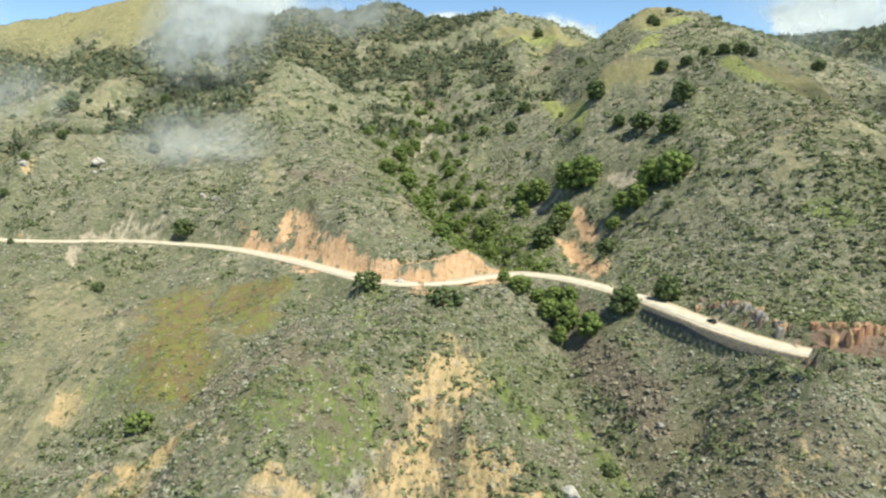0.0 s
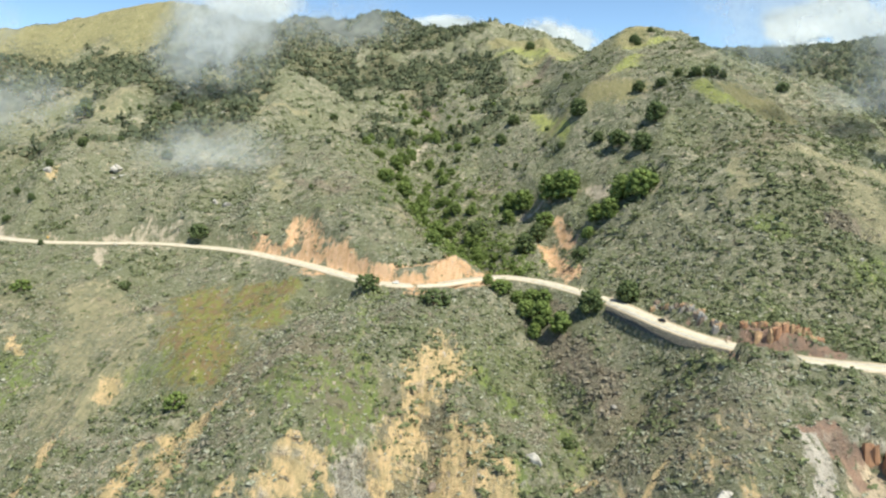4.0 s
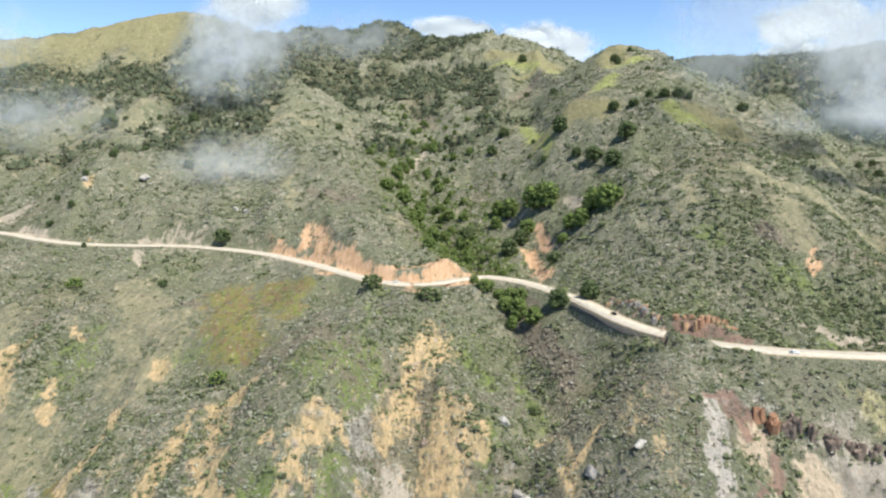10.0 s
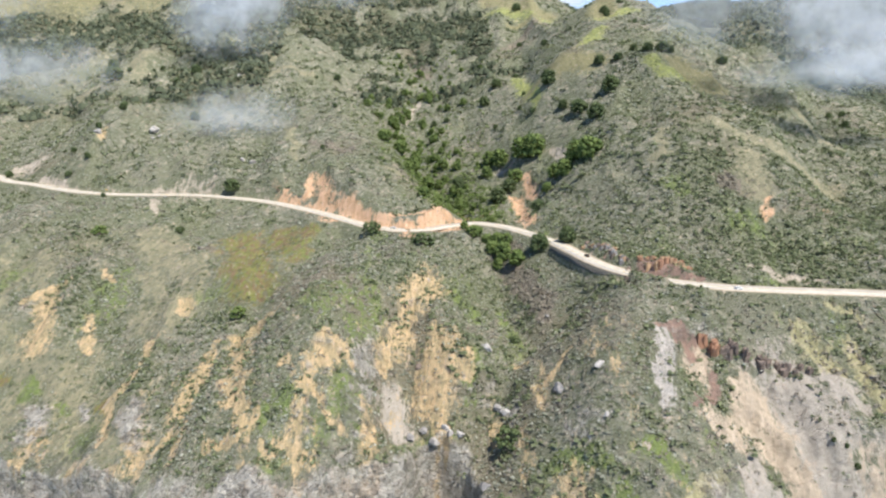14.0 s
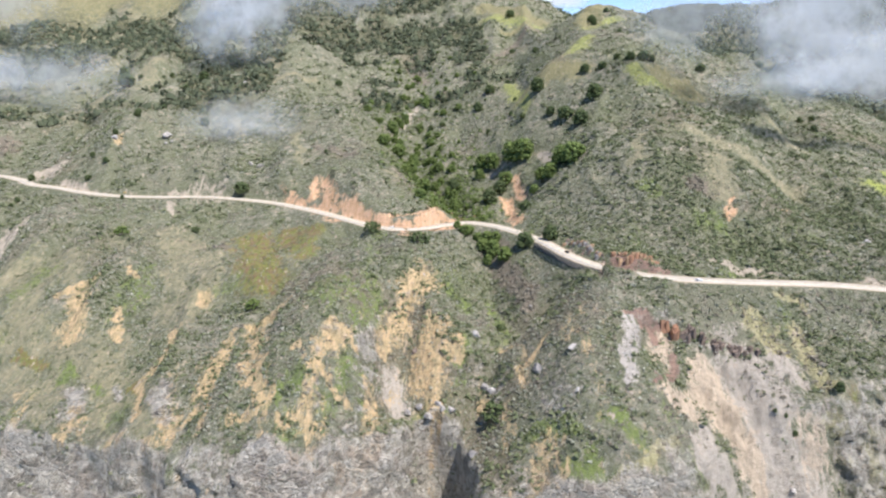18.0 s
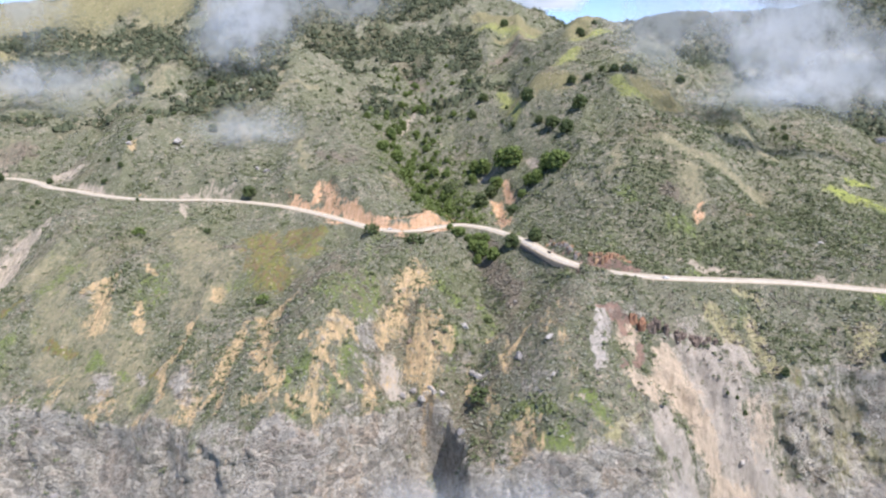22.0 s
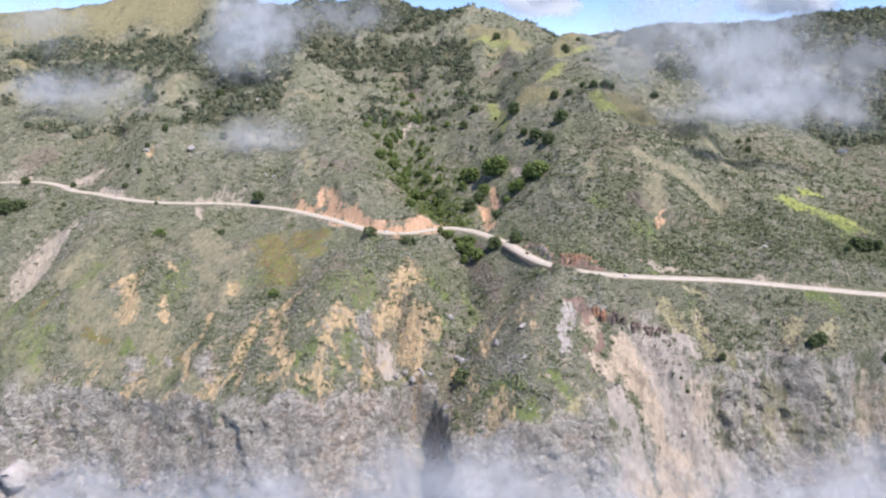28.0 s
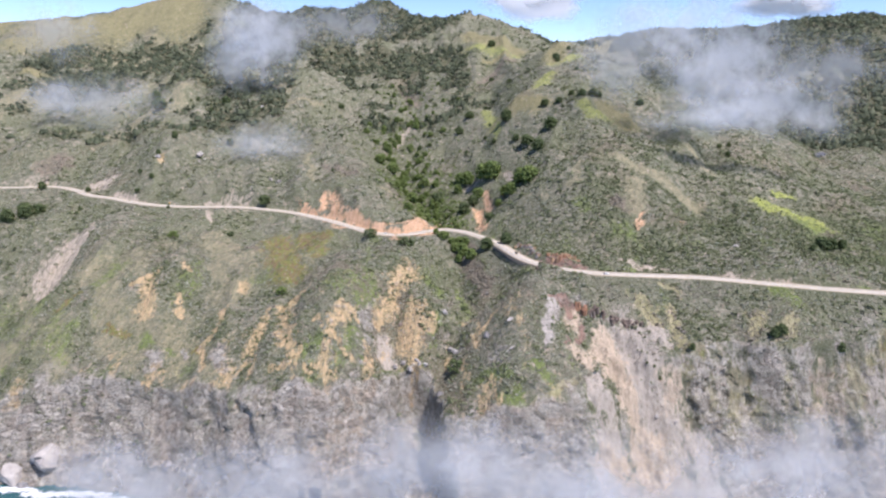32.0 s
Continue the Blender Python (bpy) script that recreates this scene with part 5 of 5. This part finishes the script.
bank("cloud_bank", "thin white plume above the east ridge", (268, 500, 345), 115, 95, WISP, 1, 6)
bank("cloud_bank", "white cloud trailing along the east ridge", (408, 412, 280), 168, 50, THICK, 2, 7)
bank("cloud_bank", "thin white cloud beyond the east ridge", (600, 640, 330), 150, 70, WISP, 1, 8)
bank("cloud", "white cumulus cloud behind the ridge", (567, 3300, 670), 380, 170, CUMULUS, 2, 9)
bank("cloud", "white cumulus cloud in the sky", (2106, 3600, 842), 520, 220, CUMULUS, 2, 10)
bank("cloud", "thin white cloud in the sky", (2061, 3700, 695), 420, 110, CUMULUS, 1, 11)
bank("cloud", "thin white cloud in the sky", (-1026, 3700, 918), 380, 180, CUMULUS, 1, 12)
bank("cloud", "thin white cloud in the sky", (60, 3700, 800), 420, 110, CUMULUS, 1, 13)
for k, (x, y, z, wide) in enumerate(((-165, 40, 32, 120), (-45, 22, 50, 130), (75, 6, 68, 130), (195, 2, 68, 130), (320, 2, 70, 140))):
    bank("sea_mist", "pale sea mist hanging before the cliff foot", (x, y, z), wide, 74, SPRAY, 2, 30 + k)


# ---- Small things by the road and on the hill ----
def box(x0, x1, y0, y1, z0, z1, top=1.0):
    """A block with its top drawn in, as corners and quads."""
    cx, cy = (x0 + x1) / 2, (y0 + y1) / 2
    co = [(x, y, z0) for x, y in ((x0, y0), (x1, y0), (x1, y1), (x0, y1))]
    co += [(cx + (x - cx) * top, cy + (y - cy) * top, z1) for x, y in ((x0, y0), (x1, y0), (x1, y1), (x0, y1))]
    return np.array(co, float), np.array([(0, 3, 2, 1), (4, 5, 6, 7), (0, 1, 5, 4), (1, 2, 6, 5), (2, 3, 7, 6), (3, 0, 4, 7)])


def rounded(name, blocks, mat, bevel=0.06):
    co, faces = gather(blocks)
    me = mesh_from(name, co, faces, mat)
    bm = bmesh.new()
    bm.from_mesh(me)
    bmesh.ops.bevel(bm, geom=bm.edges[:], offset=bevel, segments=2, affect="EDGES")
    bm.to_mesh(me)
    bm.free()
    return me


def wheel_mesh(mat, radius, wide):
    bm = bmesh.new()
    bmesh.ops.create_cone(bm, cap_ends=True, segments=16, radius1=radius, radius2=radius, depth=wide, matrix=Matrix.Rotation(radians(90), 4, "X"))
    bmesh.ops.bevel(bm, geom=bm.edges[:], offset=0.03, segments=1, affect="EDGES")
    me = bpy.data.meshes.new("wheel")
    bm.to_mesh(me)
    bm.free()
    me.materials.append(mat)
    return me


RUBBER = plain_material("black rubber", (0.02, 0.02, 0.02), (0.035, 0.035, 0.035), 0.1)
WINDOW = plain_material("dark car glass", (0.02, 0.025, 0.03), (0.03, 0.035, 0.04), 0.5, 0.08, 0.0)
CHROME = plain_material("grey metal", (0.5, 0.5, 0.5), (0.42, 0.42, 0.42), 0.3, 0.35, 0.02)
RED_LENS = plain_material("red lamp lens", (0.35, 0.02, 0.02), (0.28, 0.02, 0.02), 0.1, 0.2, 0.0)


def car(x, y, paint, label, lane):
    """A car that stands on the road and points along it."""
    k = int(np.argmin(np.hypot(road_line[:, 0] - x, road_line[:, 1] - y)))
    turn = math.degrees(math.atan2(along[k, 1], along[k, 0]))
    root = tagged(new("car"), label, "car", "cars on the road")
    root.matrix_world = pose(*(road_line[k] + side[k] * lane), ROAD_Z + 0.25, 0, 0, turn if lane < 0 else turn + 180)
    part("body", rounded("body", [box(-2.2, 2.2, -0.9, 0.9, 0.28, 0.92, 0.97)], paint, 0.1), root)
    cabin = part("cabin", rounded("cabin", [box(-1.55, 0.85, -0.8, 0.8, 0.9, 1.5, 0.78)], paint, 0.08), root)
    part("windscreen", rounded("windscreen", [box(0.62, 0.86, -0.68, 0.68, 0.95, 1.38, 0.9)], WINDOW, 0.02), cabin, "dark glass")
    part("rear_window", rounded("rear_window", [box(-1.57, -1.33, -0.68, 0.68, 0.95, 1.38, 0.9)], WINDOW, 0.02), cabin, "dark glass")
    for s in (-1, 1):
        part("side_window", rounded("side_window", [box(-1.2, 0.5, 0.71 * s - 0.08, 0.71 * s + 0.08, 0.98, 1.36, 0.9)], WINDOW, 0.02), cabin, "dark glass")
        part("headlight", rounded("headlight", [box(2.1, 2.22, 0.62 * s - 0.18, 0.62 * s + 0.18, 0.62, 0.78)], CHROME, 0.02), root)
        part("tail_light", rounded("tail_light", [box(-2.22, -2.1, 0.66 * s - 0.14, 0.66 * s + 0.14, 0.62, 0.8)], RED_LENS, 0.02), root, "red lens")
        for end in (-1.35, 1.4):
            tyre = part("wheel", wheel_mesh(RUBBER, 0.34, 0.24), root, "black tyre")
            tyre.location = (end, 0.82 * s, 0.34)
            hub = part("rim", wheel_mesh(CHROME, 0.2, 0.26), tyre, "grey metal rim")
            hub.location = (0, 0.01 * s, 0)


WHITE_PAINT = plain_material("white car paint", (0.80, 0.80, 0.79), (0.74, 0.74, 0.73), 1.0, 0.3, 0.0)
DARK_PAINT = plain_material("black car paint", (0.03, 0.03, 0.035), (0.045, 0.045, 0.05), 1.0, 0.25, 0.0)
car(178, 193, WHITE_PAINT, "white car driving on the coast road", -2)
car(107, 253, DARK_PAINT, "black car driving on the coast road", 2)
car(-24, 323, WHITE_PAINT, "white car on the bend of the road", 2)

# A yellow warning sign and a pale marker post on the verge.
SIGN_YELLOW = plain_material("yellow sign face", (0.80, 0.42, 0.03), (0.72, 0.38, 0.03), 0.4, 0.5, 0.0)


def verge_place(x, y, off):
    k = int(np.argmin(np.hypot(road_line[:, 0] - x, road_line[:, 1] - y)))
    return road_line[k] + side[k] * off


at = verge_place(-305, 463, 6.2)
sign = tagged(new("road_sign"), "yellow diamond warning sign on a post beside the road", "road sign")
sign.location = (*at, ROAD_Z + 0.1)
part("post", rounded("post", [box(-0.06, 0.06, -0.06, 0.06, 0, 2.6)], CHROME, 0.01), sign, "grey metal post")
face = part("plate", rounded("plate", [box(-0.65, 0.65, -0.03, 0.03, -0.65, 0.65)], SIGN_YELLOW, 0.015), sign, "yellow diamond plate")
face.matrix_basis = pose(0, -0.1, 2.6, 0, 45, 0)
for x, y in ((-268, 457), (-214, 457), (-232, 458)):
    post = tagged(new("marker_post"), "pale wooden marker post beside the road", "post", "marker posts")
    post.location = (*verge_place(x, y, -6.3), ROAD_Z)
    part("stem", rounded("stem", [box(-0.1, 0.1, -0.1, 0.1, 0, 1.5)], PALE_STONE, 0.02), post)
    part("cap", rounded("cap", [box(-0.14, 0.14, -0.14, 0.14, 1.5, 1.6)], CHROME, 0.02), post)

# The small house on the far slope.
ROOF = plain_material("grey roof", (0.16, 0.16, 0.17), (0.11, 0.11, 0.12), 0.8)
PLASTER = plain_material("pale plaster", (0.62, 0.60, 0.55), (0.54, 0.52, 0.48), 1.0)


def house(x, y, turn):
    root = tagged(new("house"), "small pale house with a grey gabled roof among trees", "house")
    root.matrix_world = pose(x, y, ground_z(x, y) - 0.6, 0, 0, turn)
    part("wall", rounded("wall", [box(-7, 7, -4.5, 4.5, 0, 4.2)], PLASTER, 0.05), root, "pale plaster wall")
    co = np.array([(-7.8, -5.3, 4.0), (7.8, -5.3, 4.0), (7.8, 5.3, 4.0), (-7.8, 5.3, 4.0), (-7.8, 0, 6.6), (7.8, 0, 6.6), (-7.8, -5.3, 4.3), (7.8, -5.3, 4.3), (7.8, 5.3, 4.3), (-7.8, 5.3, 4.3)])
    roof = part("roof", mesh_from("roof", co, [(6, 7, 5, 4), (4, 5, 8, 9), (0, 1, 7, 6), (2, 3, 9, 8), (3, 2, 1, 0), (0, 6, 4, 4), (1, 5, 7, 7)][:5], ROOF), root, "grey gabled roof")
    part("gable", mesh_from("gable", [(-7, -4.5, 4.2), (-7, 4.5, 4.2), (-7, 0, 6.4), (7, -4.5, 4.2), (7, 4.5, 4.2), (7, 0, 6.4)], [(0, 2, 1), (3, 4, 5)], PLASTER), root)
    part("chimney", rounded("chimney", [box(2, 3, 0.5, 1.5, 4.5, 7.4)], GREY_STONE, 0.04), roof, "stone chimney")
    for k in (-4.5, -0.5, 4.0):
        window = part("window", rounded("window", [box(k - 0.8, k + 0.8, -4.56, -4.46, 1.4, 2.9)], WINDOW, 0.01), root, "dark glass window")
        part("sill", rounded("sill", [box(k - 0.95, k + 0.95, -4.7, -4.46, 1.25, 1.38)], PLASTER, 0.01), window)
    part("door", rounded("door", [box(1.4, 2.4, -4.57, -4.46, 0.5, 2.6)], BROWN_STONE, 0.01), root, "brown door")


house(596, 617, 20)
